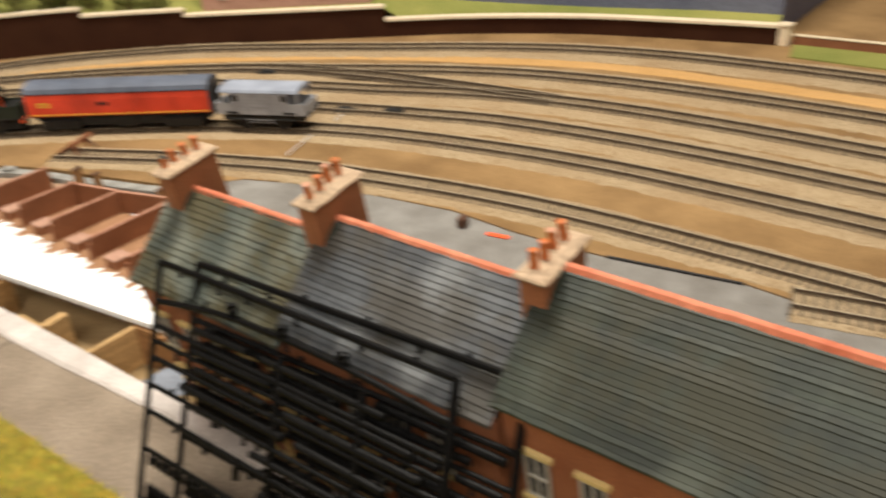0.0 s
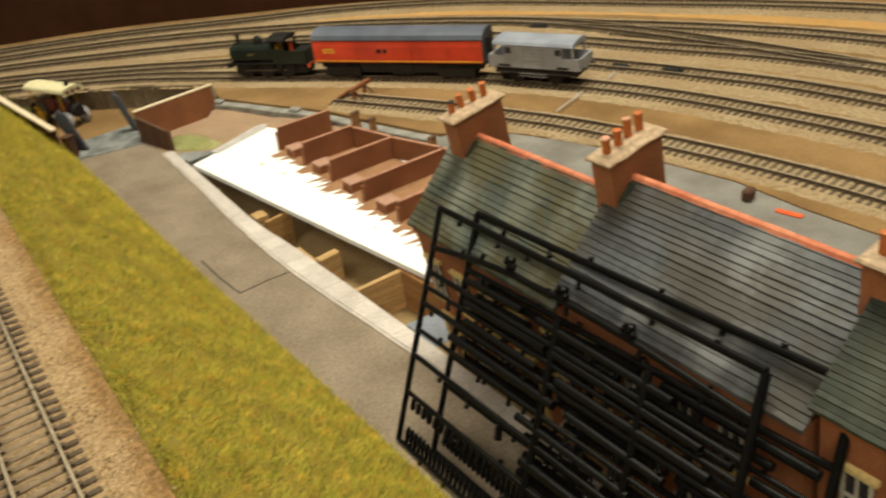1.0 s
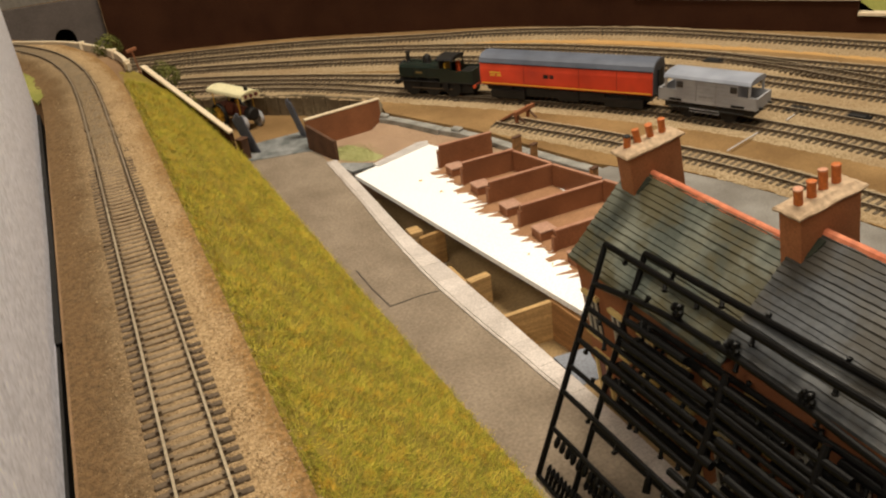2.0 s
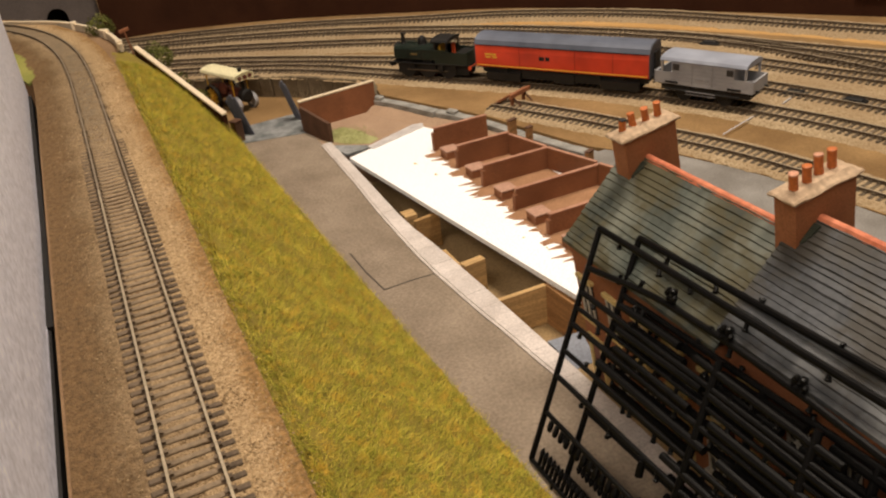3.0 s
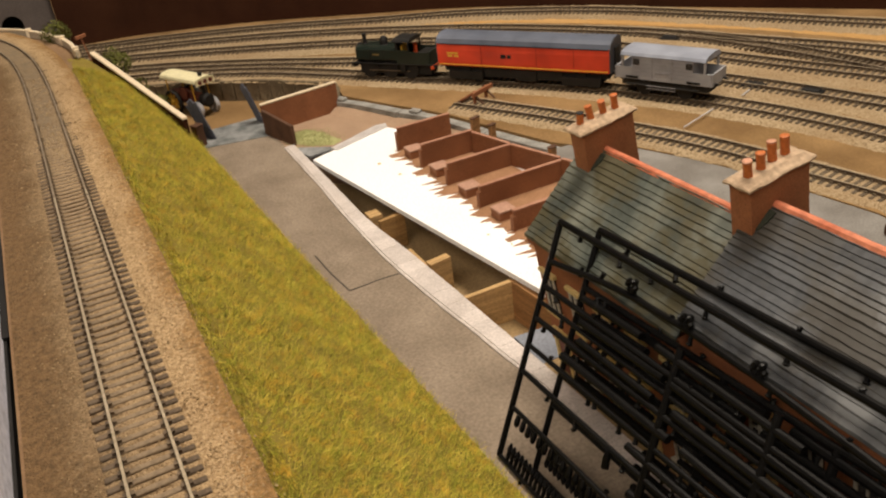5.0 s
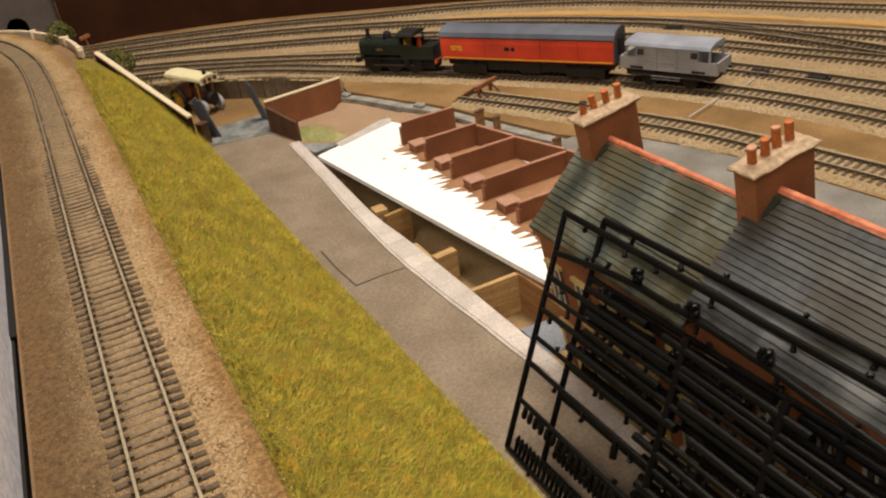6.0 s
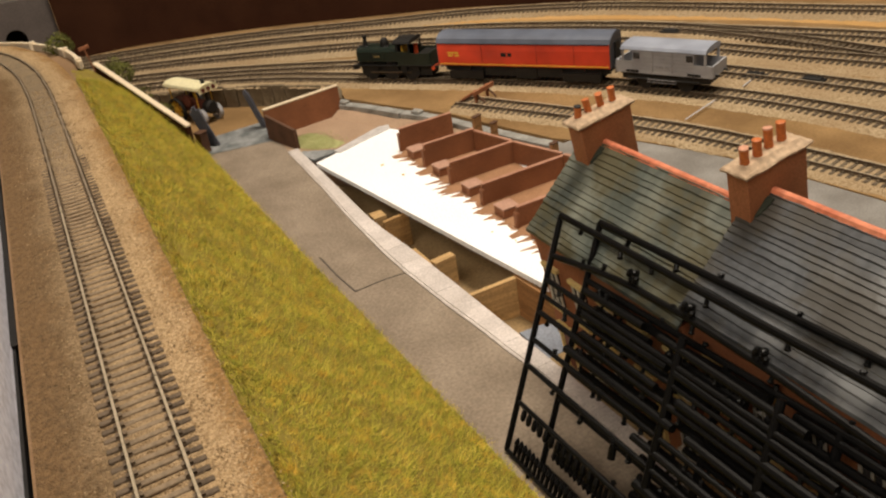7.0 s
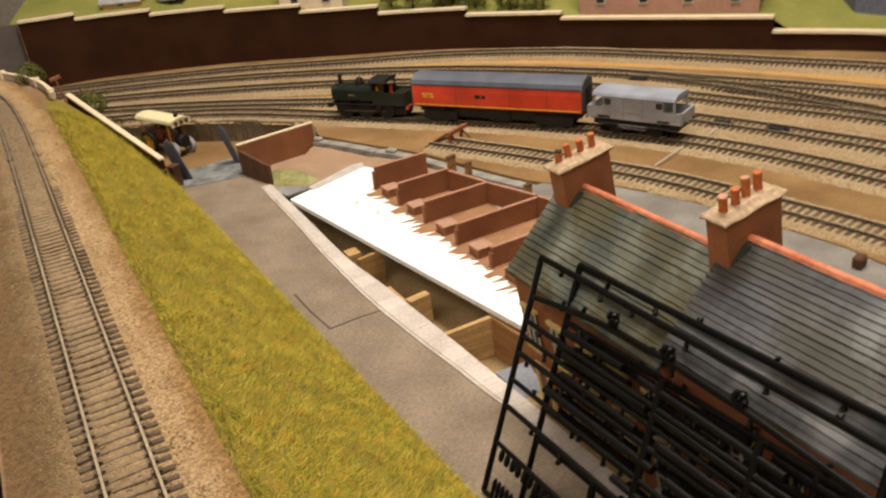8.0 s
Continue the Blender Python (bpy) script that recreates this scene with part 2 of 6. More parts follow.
M["road_joint"] = surface("dark_joint", (0.05, 0.04, 0.034), (0.09, 0.075, 0.06), 0.9, scale=60, fine=900, bump=0.2)
M["lane"] = surface("grey_lane", (0.145, 0.132, 0.116), (0.27, 0.258, 0.238), 0.8, scale=38, fine=900, bump=0.3, mix=0.5)
M["rust_dark"] = surface("dark_timber", (0.07, 0.035, 0.02), (0.12, 0.06, 0.035), 0.85, scale=90, fine=800, bump=0.2)
M["glass"] = surface("dark_window_film", (0.02, 0.02, 0.022), (0.035, 0.035, 0.04), 0.12, scale=20, fine=300, bump=0.0, spec=0.6)
M["window_white"] = surface("white_window_frame", (0.40, 0.37, 0.31), (0.50, 0.47, 0.41), 0.6, scale=90, fine=700, bump=0.1)
M["lintel"] = surface("cream_lintel", (0.58, 0.43, 0.16), (0.68, 0.53, 0.24), 0.65, scale=90, fine=700, bump=0.1)
M["tunnel_grey"] = surface("grey_portal", (0.080, 0.066, 0.060), (0.115, 0.096, 0.088), 0.85, scale=30, fine=700, bump=0.2)
M["blue_card"] = surface("pale_blue_card", (0.16, 0.175, 0.21), (0.23, 0.25, 0.29), 0.6, scale=60, fine=600, bump=0.05)
M["strip_grey"] = surface("pale_grey_paint", (0.40, 0.37, 0.36), (0.58, 0.55, 0.53), 0.8, scale=120, fine=900, bump=0.2)
M["mortar"] = surface("mortar", (0.40, 0.285, 0.185), (0.50, 0.37, 0.25), 0.85, scale=90, fine=500, bump=0.3, dist=0.0008)
M["slate_green"] = slates("green_weathered_slate", (0.032, 0.038, 0.032), (0.078, 0.090, 0.076), (0.158, 0.166, 0.134), (0.068, 0.058, 0.028))
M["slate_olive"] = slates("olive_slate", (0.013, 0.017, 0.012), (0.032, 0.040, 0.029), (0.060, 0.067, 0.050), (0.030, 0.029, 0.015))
M["felt"] = surface("green_black_felt", (0.014, 0.018, 0.012), (0.034, 0.038, 0.026), 0.85, scale=160, fine=900, bump=0.4)
M["slate_blue"] = slates("blue_grey_slate", (0.034, 0.036, 0.040), (0.080, 0.086, 0.094), (0.155, 0.161, 0.165), (0.050, 0.045, 0.037))
M["pit_wood"] = surface("dusty_board", (0.26, 0.175, 0.08), (0.36, 0.25, 0.13), 0.85, scale=30, fine=700, bump=0.3)
M["wood_dark"] = timber("brown_plywood", (0.28, 0.142, 0.053), (0.335, 0.178, 0.072))
M["wood_mid"] = timber("brown_pine", (0.29, 0.16, 0.055), (0.42, 0.25, 0.10))
M["glue"] = surface("amber_glue", (0.55, 0.36, 0.14), (0.62, 0.44, 0.20), 0.3, scale=90, fine=500, bump=0.05)
# top edges of the yard walls, paler than their faces
M["brick_edge"] = surface("pale_brick_edge", (0.34, 0.16, 0.10), (0.44, 0.24, 0.16), 0.8, scale=120, fine=900, bump=0.2)
M["bunker_top"] = surface("pinkish_slab", (0.36, 0.20, 0.14), (0.46, 0.28, 0.20), 0.8, scale=120, fine=900, bump=0.2)
M["blue_grey_dark"] = surface("dark_blue_grey", (0.08, 0.085, 0.11), (0.12, 0.125, 0.15), 0.7, scale=90, fine=800, bump=0.2)
M["cream_stone"] = surface("cream_plaster", (0.52, 0.44, 0.33), (0.64, 0.55, 0.42), 0.8, scale=60, fine=900, bump=0.2)
M["brick_pink"] = surface("pink_brick_paper", (0.36, 0.19, 0.14), (0.44, 0.25, 0.19), 0.8, scale=50, fine=900, bump=0.2)
M["blue_cloth"] = surface("dull_blue_cover", (0.10, 0.105, 0.16), (0.15, 0.155, 0.21), 0.6, scale=12, fine=300, bump=0.2)
M["brick_stack"] = surface("chimney_brick", (0.25, 0.088, 0.036), (0.35, 0.14, 0.060), 0.75, scale=60, fine=1300, bump=0.3)
M["brick_front"] = surface("front_brick", (0.23, 0.080, 0.034), (0.31, 0.120, 0.052), 0.75, scale=60, fine=1300, bump=0.3)
# paler terracotta: the glint on the pot rims is put into the colour
M["pot_pale"] = surface("glint_pot_rim", (0.47, 0.22, 0.13), (0.56, 0.30, 0.20), 0.6, scale=120, fine=900, bump=0.1)
M["grime"] = surface("grimy_black", (0.010, 0.009, 0.008), (0.021, 0.018, 0.015), 0.7, scale=90, fine=700, bump=0.15)
M["end_grey"] = surface("dark_grey_end", (0.06, 0.06, 0.068), (0.085, 0.085, 0.095), 0.5, scale=60, fine=600, bump=0.05)
M["grey_dark"] = surface("dark_grey_lines", (0.235, 0.23, 0.235), (0.29, 0.28, 0.285), 0.7, scale=60, fine=600, bump=0.05)
M["red_dark"] = surface("dark_red_joint", (0.24, 0.02, 0.01), (0.30, 0.03, 0.015), 0.5, scale=60, fine=600, bump=0.05)
M["lettering_dull"] = surface("dull_gold_lettering", (0.16, 0.11, 0.04), (0.22, 0.16, 0.06), 0.5, scale=60, fine=600, bump=0.05)
M["straw"] = surface("dry_straw", (0.22, 0.18, 0.11), (0.34, 0.28, 0.18), 0.9, scale=90, fine=900, bump=0.2)


def blade_material():
    m = bpy.data.materials.new("grass_fibre")
    m.use_nodes = True
    n, l = m.node_tree.nodes, m.node_tree.links
    b = n["Principled BSDF"]
    g = n.new("ShaderNodeNewGeometry")
    r = n.new("ShaderNodeValToRGB")
    e = r.color_ramp.elements
    e[0].color, e[1].color = rgb((0.055, 0.066, 0.010)), rgb((0.66, 0.50, 0.10))
    e.new(0.35).color = rgb((0.265, 0.262, 0.027))
    e.new(0.75).color = rgb((0.375, 0.335, 0.036))
    l.new(g.outputs["Random Per Island"], r.inputs["Fac"])
    tc = n.new("ShaderNodeTexCoord")
    nz = n.new("ShaderNodeTexNoise")
    nz.inputs["Scale"].default_value, nz.inputs["Detail"].default_value = 75, 5
    l.new(tc.outputs["Object"], nz.inputs["Vector"])
    mr = n.new("ShaderNodeMapRange")
    mr.inputs[1].default_value, mr.inputs[2].default_value, mr.inputs[3].default_value, mr.inputs[4].default_value = 0.3, 0.7, 0.76, 1.40
    l.new(nz.outputs["Fac"], mr.inputs[0])
    dry = n.new("ShaderNodeTexNoise")
    dry.inputs["Scale"].default_value, dry.inputs["Detail"].default_value = 190, 5
    l.new(tc.outputs["Object"], dry.inputs["Vector"])
    dr = n.new("ShaderNodeMapRange")
    dr.inputs[1].default_value, dr.inputs[2].default_value, dr.inputs[3].default_value, dr.inputs[4].default_value = 0.49, 0.68, 0.0, 0.75
    l.new(dry.outputs["Fac"], dr.inputs[0])
    mx = n.new("ShaderNodeMix")
    mx.data_type = "RGBA"
    l.new(dr.outputs[0], mx.inputs[0])
    l.new(r.outputs["Color"], mx.inputs[6])
    mx.inputs[7].default_value = rgb((0.54, 0.285, 0.032))
    h = n.new("ShaderNodeHueSaturation")
    l.new(mx.outputs[2], h.inputs["Color"])
    l.new(mr.outputs[0], h.inputs["Value"])
    l.new(h.outputs["Color"], b.inputs["Base Color"])
    b.inputs["Roughness"].default_value = 0.7
    b.inputs["Specular IOR Level"].default_value = 0.15
    return m


M["blade"] = blade_material()


def bed_material():
    """Track bed: sandy gravel in the middle that thins out over bare brown earth on both sides."""
    m = granular("track_bed", [(0.20, 0.126, 0.062), (0.44, 0.298, 0.152), (0.63, 0.452, 0.258), (0.35, 0.228, 0.115)], 1150, bump=0.9, stain=(0.30, 0.195, 0.10), stain_amount=0.45)
    n, l = m.node_tree.nodes, m.node_tree.links
    b = n["Principled BSDF"]
    gravel = b.inputs["Base Color"].links[0].from_socket
    tc = n.new("ShaderNodeTexCoord")
    across = n.new("ShaderNodeAttribute")
    across.attribute_name = "across"

    def noise_of(scale, detail):
        z = n.new("ShaderNodeTexNoise")
        z.inputs["Scale"].default_value, z.inputs["Detail"].default_value = scale, detail
        l.new(tc.outputs["Object"], z.inputs["Vector"])
        return z.outputs["Fac"]

    def ranged(sock, a, b_, c, d):
        r = n.new("ShaderNodeMapRange")
        r.inputs[1].default_value, r.inputs[2].default_value, r.inputs[3].default_value, r.inputs[4].default_value = a, b_, c, d
        l.new(sock, r.inputs[0])
        return r.outputs[0]

    def math_of(op, x, y):
        q = n.new("ShaderNodeMath")
        q.operation = op
        for i, v in enumerate((x, y)):
            if isinstance(v, float):
                q.inputs[i].default_value = v
            else:
                l.new(v, q.inputs[i])
        return q.outputs[0]

    wander = math_of("ADD", ranged(noise_of(35, 3), 0.3, 0.7, -0.004, 0.004), ranged(noise_of(1000, 2), 0.3, 0.7, -0.0050, 0.0050))
    s = math_of("ADD", across.outputs["Fac"], wander)
    ramp = n.new("ShaderNodeValToRGB")
    l.new(ranged(s, -0.037, 0.037, 0.0, 1.0), ramp.inputs["Fac"])
    e = ramp.color_ramp.elements
    stops = ((-0.030, (0.152, 0.090, 0.041)), (-0.0215, (0.150, 0.094, 0.046)), (-0.0175, (0.165, 0.112, 0.062)), (-0.011, (0.185, 0.130, 0.076)), (0.0, (0.31, 0.225, 0.130)), (0.012, (0.38, 0.27, 0.150)), (0.0165, (0.47, 0.335, 0.175)), (0.0228, (0.42, 0.28, 0.140)), (0.0262, (0.30, 0.180, 0.074)), (0.034, (0.275, 0.152, 0.054)))
    e[0].position, e[0].color = (stops[0][0] + 0.037) / 0.074, rgb(stops[0][1])
    e[1].position, e[1].color = (stops[-1][0] + 0.037) / 0.074, rgb(stops[-1][1])
    for p, c in stops[1:-1]:
        e.new((p + 0.037) / 0.074).color = rgb(c)
    cover = n.new("ShaderNodeValToRGB")
    l.new(ranged(s, -0.037, 0.037, 0.0, 1.0), cover.inputs["Fac"])
    g = cover.color_ramp.elements
    g[0].position, g[0].color = (-0.023 + 0.037) / 0.074, (0.08, 0.08, 0.08, 1)
    g[1].position, g[1].color = (0.0270 + 0.037) / 0.074, (0.05, 0.05, 0.05, 1)
    for p, v in ((-0.012, 0.45), (0.010, 0.55), (0.0155, 0.85), (0.0222, 0.75)):
        g.new((p + 0.037) / 0.074).color = (v, v, v, 1)
    tone = n.new("ShaderNodeHueSaturation")
    l.new(ramp.outputs["Color"], tone.inputs["Color"])
    l.new(ranged(noise_of(420, 7), 0.28, 0.72, 0.55, 1.50), tone.inputs["Value"])
    mx = n.new("ShaderNodeMix")
    mx.data_type = "RGBA"
    l.new(cover.outputs["Color"], mx.inputs[0])
    l.new(tone.outputs["Color"], mx.inputs[6])
    l.new(gravel, mx.inputs[7])
    worn = n.new("ShaderNodeAttribute")
    worn.attribute_name = "worn"
    dust = n.new("ShaderNodeMix")
    dust.data_type = "RGBA"
    l.new(math_of("MULTIPLY", worn.outputs["Fac"], ranged(noise_of(120, 5), 0.3, 0.7, 0.55, 1.0)), dust.inputs[0])
    l.new(mx.outputs[2], dust.inputs[6])
    dust.inputs[7].default_value = rgb((0.215, 0.165, 0.108))
    l.new(dust.outputs[2], b.inputs["Base Color"])
    return m


M["bed"] = bed_material()
M["bed_stone"] = granular("bed_stones", [(0.17, 0.112, 0.058), (0.38, 0.265, 0.14), (0.58, 0.435, 0.25), (0.28, 0.19, 0.10)], 700, bump=0.2, stain=(0.24, 0.15, 0.075), stain_amount=0.5)


# ---------------------------------------------------------------- building helpers
def mesh_of(name, bm, material, smooth=False):
    me = bpy.data.meshes.new(name)
    bmesh.ops.recalc_face_normals(bm, faces=bm.faces)
    bm.to_mesh(me)
    bm.free()
    for mt in (material if isinstance(material, (list, tuple)) else [material]):
        me.materials.append(M[mt])
    if smooth:
        for p in me.polygons:
            p.use_smooth = True
    return me


def thing(name, label, category, group="", kind="", at=None):
    ob = new(name)
    ob.empty_display_size = 0.01
    if at is not None:
        ob.matrix_world = at
    return tagged(ob, label, category, group, kind)


def part(name, bm, material, parent=None, label="", smooth=False, at=None):
    ob = new(name, mesh_of(name, bm, material, smooth))
    if parent is not None:
        ob.parent = parent
    if at is not None:
        ob.matrix_basis = at
    return tagged(ob, label)


def solid(name, bm, material, label, category="", group="", kind="", smooth=False, at=None):
    return tagged(part(name, bm, material, None, label, smooth, at), "", category, group, kind)


def box(bm, x0, x1, y0, y1, z0, z1, bevel=0.0, m=None):
    vs = [bm.verts.new(p) for p in ((x0, y0, z0), (x1, y0, z0), (x1, y1, z0), (x0, y1, z0), (x0, y0, z1), (x1, y0, z1), (x1, y1, z1), (x0, y1, z1))]
    fs = [bm.faces.new([vs[i] for i in q]) for q in ((0, 3, 2, 1), (4, 5, 6, 7), (0, 1, 5, 4), (1, 2, 6, 5), (2, 3, 7, 6), (3, 0, 4, 7))]
    if bevel:
        es = list({e for f in fs for e in f.edges})
        r = bmesh.ops.bevel(bm, geom=es, offset=bevel, segments=1, affect="EDGES")
        vs = list({v for f in r["faces"] for v in f.verts} | {v for v in vs if v.is_valid})
    if m is not None:
        bmesh.ops.transform(bm, matrix=m, verts=[v for v in vs if v.is_valid])
    return bm


def boxes(*args, bevel=0.0):
    bm = bmesh.new()
    for a in args:
        box(bm, *a, bevel=bevel)
    return bm


def prism(pts, z0, z1, bm=None):
    """A flat shape, given by its outline, from z0 up to z1."""
    bm = bm or bmesh.new()
    lo, hi = [bm.verts.new((x, y, z0)) for x, y in pts], [bm.verts.new((x, y, z1)) for x, y in pts]
    bm.faces.new(lo[::-1])
    bm.faces.new(hi)
    for i in range(len(pts)):
        j = (i + 1) % len(pts)
        bm.faces.new((lo[i], lo[j], hi[j], hi[i]))
    return bm


def tube(bm, a, b, r0, r1=None, sides=8, cap=True):
    a, b = Vector(a), Vector(b)
    r1 = r0 if r1 is None else r1
    q = (b - a).to_track_quat("Z", "Y")
    ring = [[bm.verts.new(p + q @ Vector((r * math.cos(k * 2 * math.pi / sides), r * math.sin(k * 2 * math.pi / sides), 0))) for k in range(sides)] for p, r in ((a, r0), (b, r1))]
    for k in range(sides):
        j = (k + 1) % sides
        bm.faces.new((ring[0][k], ring[0][j], ring[1][j], ring[1][k]))
    if cap:
        bm.faces.new(ring[0][::-1])
        bm.faces.new(ring[1])
    return bm


def rod(bm, pts, radii, sides=8):
    """One bent round rod through points, with a radius at each."""
    pts = [Vector(p) for p in pts]
    rings = []
    for i, p in enumerate(pts):
        d = pts[min(i + 1, len(pts) - 1)] - pts[max(i - 1, 0)]
        q = d.to_track_quat("Z", "Y")
        rings.append([bm.verts.new(p + q @ Vector((radii[i] * math.cos(k * 2 * math.pi / sides), radii[i] * math.sin(k * 2 * math.pi / sides), 0))) for k in range(sides)])
    for a, b in zip(rings, rings[1:]):
        for k in range(sides):
            j = (k + 1) % sides
            bm.faces.new((a[k], a[j], b[j], b[k]))
    bm.faces.new(rings[0][::-1])
    bm.faces.new(rings[-1])
    return bm


def lathe(bm, profile, sides=12, origin=(0, 0, 0), turn=None):
    """profile: (radius, height) from bottom to top."""
    o = Vector(origin)
    q = turn or Matrix.Identity(3)
    rings = [[bm.verts.new(o + q @ Vector((r * math.cos(k * 2 * math.pi / sides), r * math.sin(k * 2 * math.pi / sides), h))) for k in range(sides)] for r, h in profile]
    for a, b in zip(rings, rings[1:]):
        for k in range(sides):
            j = (k + 1) % sides
            bm.faces.new((a[k], a[j], b[j], b[k]))
    bm.faces.new(rings[0][::-1])
    bm.faces.new(rings[-1])
    return bm


def spline(points, step=0.004):
    """A smooth line through plan points, cut into even steps."""
    p = [Vector((*q, 0)) if len(q) == 2 else Vector(q) for q in points]
    p = [p[0] * 2 - p[1], *p, p[-1] * 2 - p[-2]]
    out = []
    for a, b, c, d in zip(p, p[1:], p[2:], p[3:]):
        n = max(2, int((c - b).length / step))
        for k in range(n):
            t = k / n
            out.append(0.5 * ((2 * b) + (c - a) * t + (2 * a - 5 * b + 4 * c - d) * t * t + (3 * b - a - 3 * c + d) * t ** 3))
    out.append(p[-2])
    for _ in range(12):
        out = [out[0], *[(out[i - 1] + out[i] * 2 + out[i + 1]) / 4 for i in range(1, len(out) - 1)], out[-1]]
    return out


def along(line, gap):
    """Places and directions at even gaps along a line."""
    res, left = [], 0.0
    for a, b in zip(line, line[1:]):
        d = (b - a).length
        while left <= d:
            res.append((a + (b - a) * (left / d), (b - a).normalized()))
            left += gap
        left -= d
    return res


def sweep(line, profile, bm=None, closed=True):
    """profile: (sideways to the right, up), carried along a line."""
    bm = bm or bmesh.new()
    rings = []
    for i, p in enumerate(line):
        d = (line[min(i + 1, len(line) - 1)] - line[max(i - 1, 0)])
        d.z = 0
        d.normalize()
        r = Vector((d.y, -d.x, 0))
        rings.append([bm.verts.new(p + r * s + Vector((0, 0, h))) for s, h in profile])
    n = len(profile)
    for a, b in zip(rings, rings[1:]):
        for k in range(n if closed else n - 1):
            j = (k + 1) % n
            bm.faces.new((a[k], a[j], b[j], b[k]))
    if closed:
        bm.faces.new(rings[0][::-1])
        bm.faces.new(rings[-1])
    return bm


GAUGE = 0.0165
ROAD, GROUND, RAIL = -0.083, -0.0715, -0.066


def sleeper_mesh(length=0.029, material="sleeper"):
    bm = bmesh.new()
    box(bm, -length / 2, length / 2, -0.0013, 0.0013, -0.0046, -0.0024, 0.0003)
    for s in (-1, 1):
        for t in (-1, 1):
            box(bm, s * GAUGE / 2 + t * 0.0012 - 0.0006, s * GAUGE / 2 + t * 0.0012 + 0.0006, -0.0010, 0.0010, -0.0025, -0.0015)
    return mesh_of("sleeper", bm, material)


SLEEPER, SLEEPER_DUSTY = sleeper_mesh(), sleeper_mesh(0.0285, "sleeper_dusty")


def railway_track(points, level, label, gap=0.0056, most=300):
    """One line of track: two rails on sleepers."""
    line = spline(points)
    track = thing("railway_track", label, "track", "tracks of the layout")
    for s in (-1, 1):
        o = s * GAUGE / 2
        prof = [(o - 0.0004, -0.0024), (o - 0.0003, -0.0009), (o - 0.0006, -0.0008), (o - 0.0005, 0.0), (o + 0.0005, 0.0), (o + 0.0006, -0.0008), (o + 0.0003, -0.0009), (o + 0.0004, -0.0024)]
        rail = part("rail", sweep([p + Vector((0, 0, level)) for p in line], prof), ["rail_side", "rail", "rail_rust"], track)
        for f in rail.data.polygons:
            if f.normal.z > 0.9:
                f.material_index = 2 if level == 0.0 and f.center.y > 0.21 + 0.02 * noise.noise(f.center * 40) else 1
    places = along(line, gap)
    extra = bmesh.new() if len(places) > most else None
    for k, (p, d) in enumerate(places):
        a = math.atan2(d.y, d.x) - math.pi / 2 + random.uniform(-0.02, 0.02)
        m = Matrix.Translation((p.x, p.y, level)) @ Matrix.Rotation(a, 4, "Z")
        if k < most:
            ob = new("sleeper", SLEEPER_DUSTY if level == 0.0 else SLEEPER)
            ob.parent = track
            ob.matrix_basis = m
        else:
            extra.from_mesh(SLEEPER)
            bmesh.ops.transform(extra, matrix=m, verts=extra.verts[-len(SLEEPER.vertices):])
    if extra is not None:
        tagged(part("sleepers", extra, "sleeper", track), kind="stuff")
    return track, line
# ---------------------------------------------------------------- the room round the layout
def room():
    for nm, b in (("wall_north", (-2.6, 2.6, 2.6, 2.7, -1.0, 1.5)), ("wall_south", (-2.6, 2.6, -2.7, -2.6, -1.0, 1.5)), ("wall_west", (-2.7, -2.6, -2.7, 2.7, -1.0, 1.5)), ("wall_east", (2.6, 2.7, -2.7, 2.7, -1.0, 1.5))):
        solid(nm, boxes(b), "wall_room", "plain dim painted wall of the room", "wall", kind="structure")
    solid("floor", boxes((-2.6, 2.6, -2.6, 2.6, -1.05, -1.0)), "ply_dark", "dark floor of the room below the layout", "floor", kind="structure")
    solid("ceiling", boxes((-2.6, 2.6, -2.6, 2.6, 1.5, 1.55)), "white_panel", "plain pale ceiling of the room", "ceiling", kind="structure")


room()
solid("base", boxes((-0.28, 1.58, -0.60, 1.58, -1.0, -0.17)), "ply_dark", "plain closed base that carries the layout", "base", kind="structure")

# ---------------------------------------------------------------- baseboards and ground
# the raised strip that carries the single line
LINE_A = [(0.0083, -0.62), (0.0083, -0.3), (0.0083, 0.0), (0.0083, 0.2), (0.008, 0.36), (0.006, 0.5), (-0.002, 0.60), (-0.022, 0.69), (-0.060, 0.77), (-0.13, 0.85), (-0.24, 0.92)]
T1 = [(0.0, 0.735), (0.11, 0.683), (0.187, 0.628), (0.236, 0.580), (0.276, 0.529), (0.317, 0.4735), (0.355, 0.424), (0.390, 0.378), (0.4201, 0.3312), (0.4466, 0.2855), (0.4690, 0.2415), (0.4867, 0.1961), (0.5010, 0.1543), (0.5115, 0.1123), (0.5165, 0.0882), (0.5320, -0.01), (0.5380, -0.12), (0.536, -0.35), (0.524, -0.65)]
T2 = [(0.0, 0.785), (0.12, 0.722), (0.22, 0.640), (0.295, 0.566), (0.341, 0.52), (0.382, 0.472), (0.423, 0.428), (0.457, 0.381), (0.486, 0.332), (0.509, 0.283), (0.528, 0.236), (0.544, 0.19), (0.557, 0.147), (0.579, 0.06), (0.592, -0.1), (0.588, -0.35), (0.575, -0.65)]
T3 = [(0.0, 0.84), (0.13, 0.775), (0.24, 0.70), (0.322, 0.636), (0.373, 0.589), (0.419, 0.54), (0.462, 0.491), (0.496, 0.437), (0.527, 0.384), (0.551, 0.331), (0.572, 0.28), (0.589, 0.231), (0.625, 0.135), (0.648, 0.03), (0.656, -0.12), (0.65, -0.4), (0.635, -0.65)]
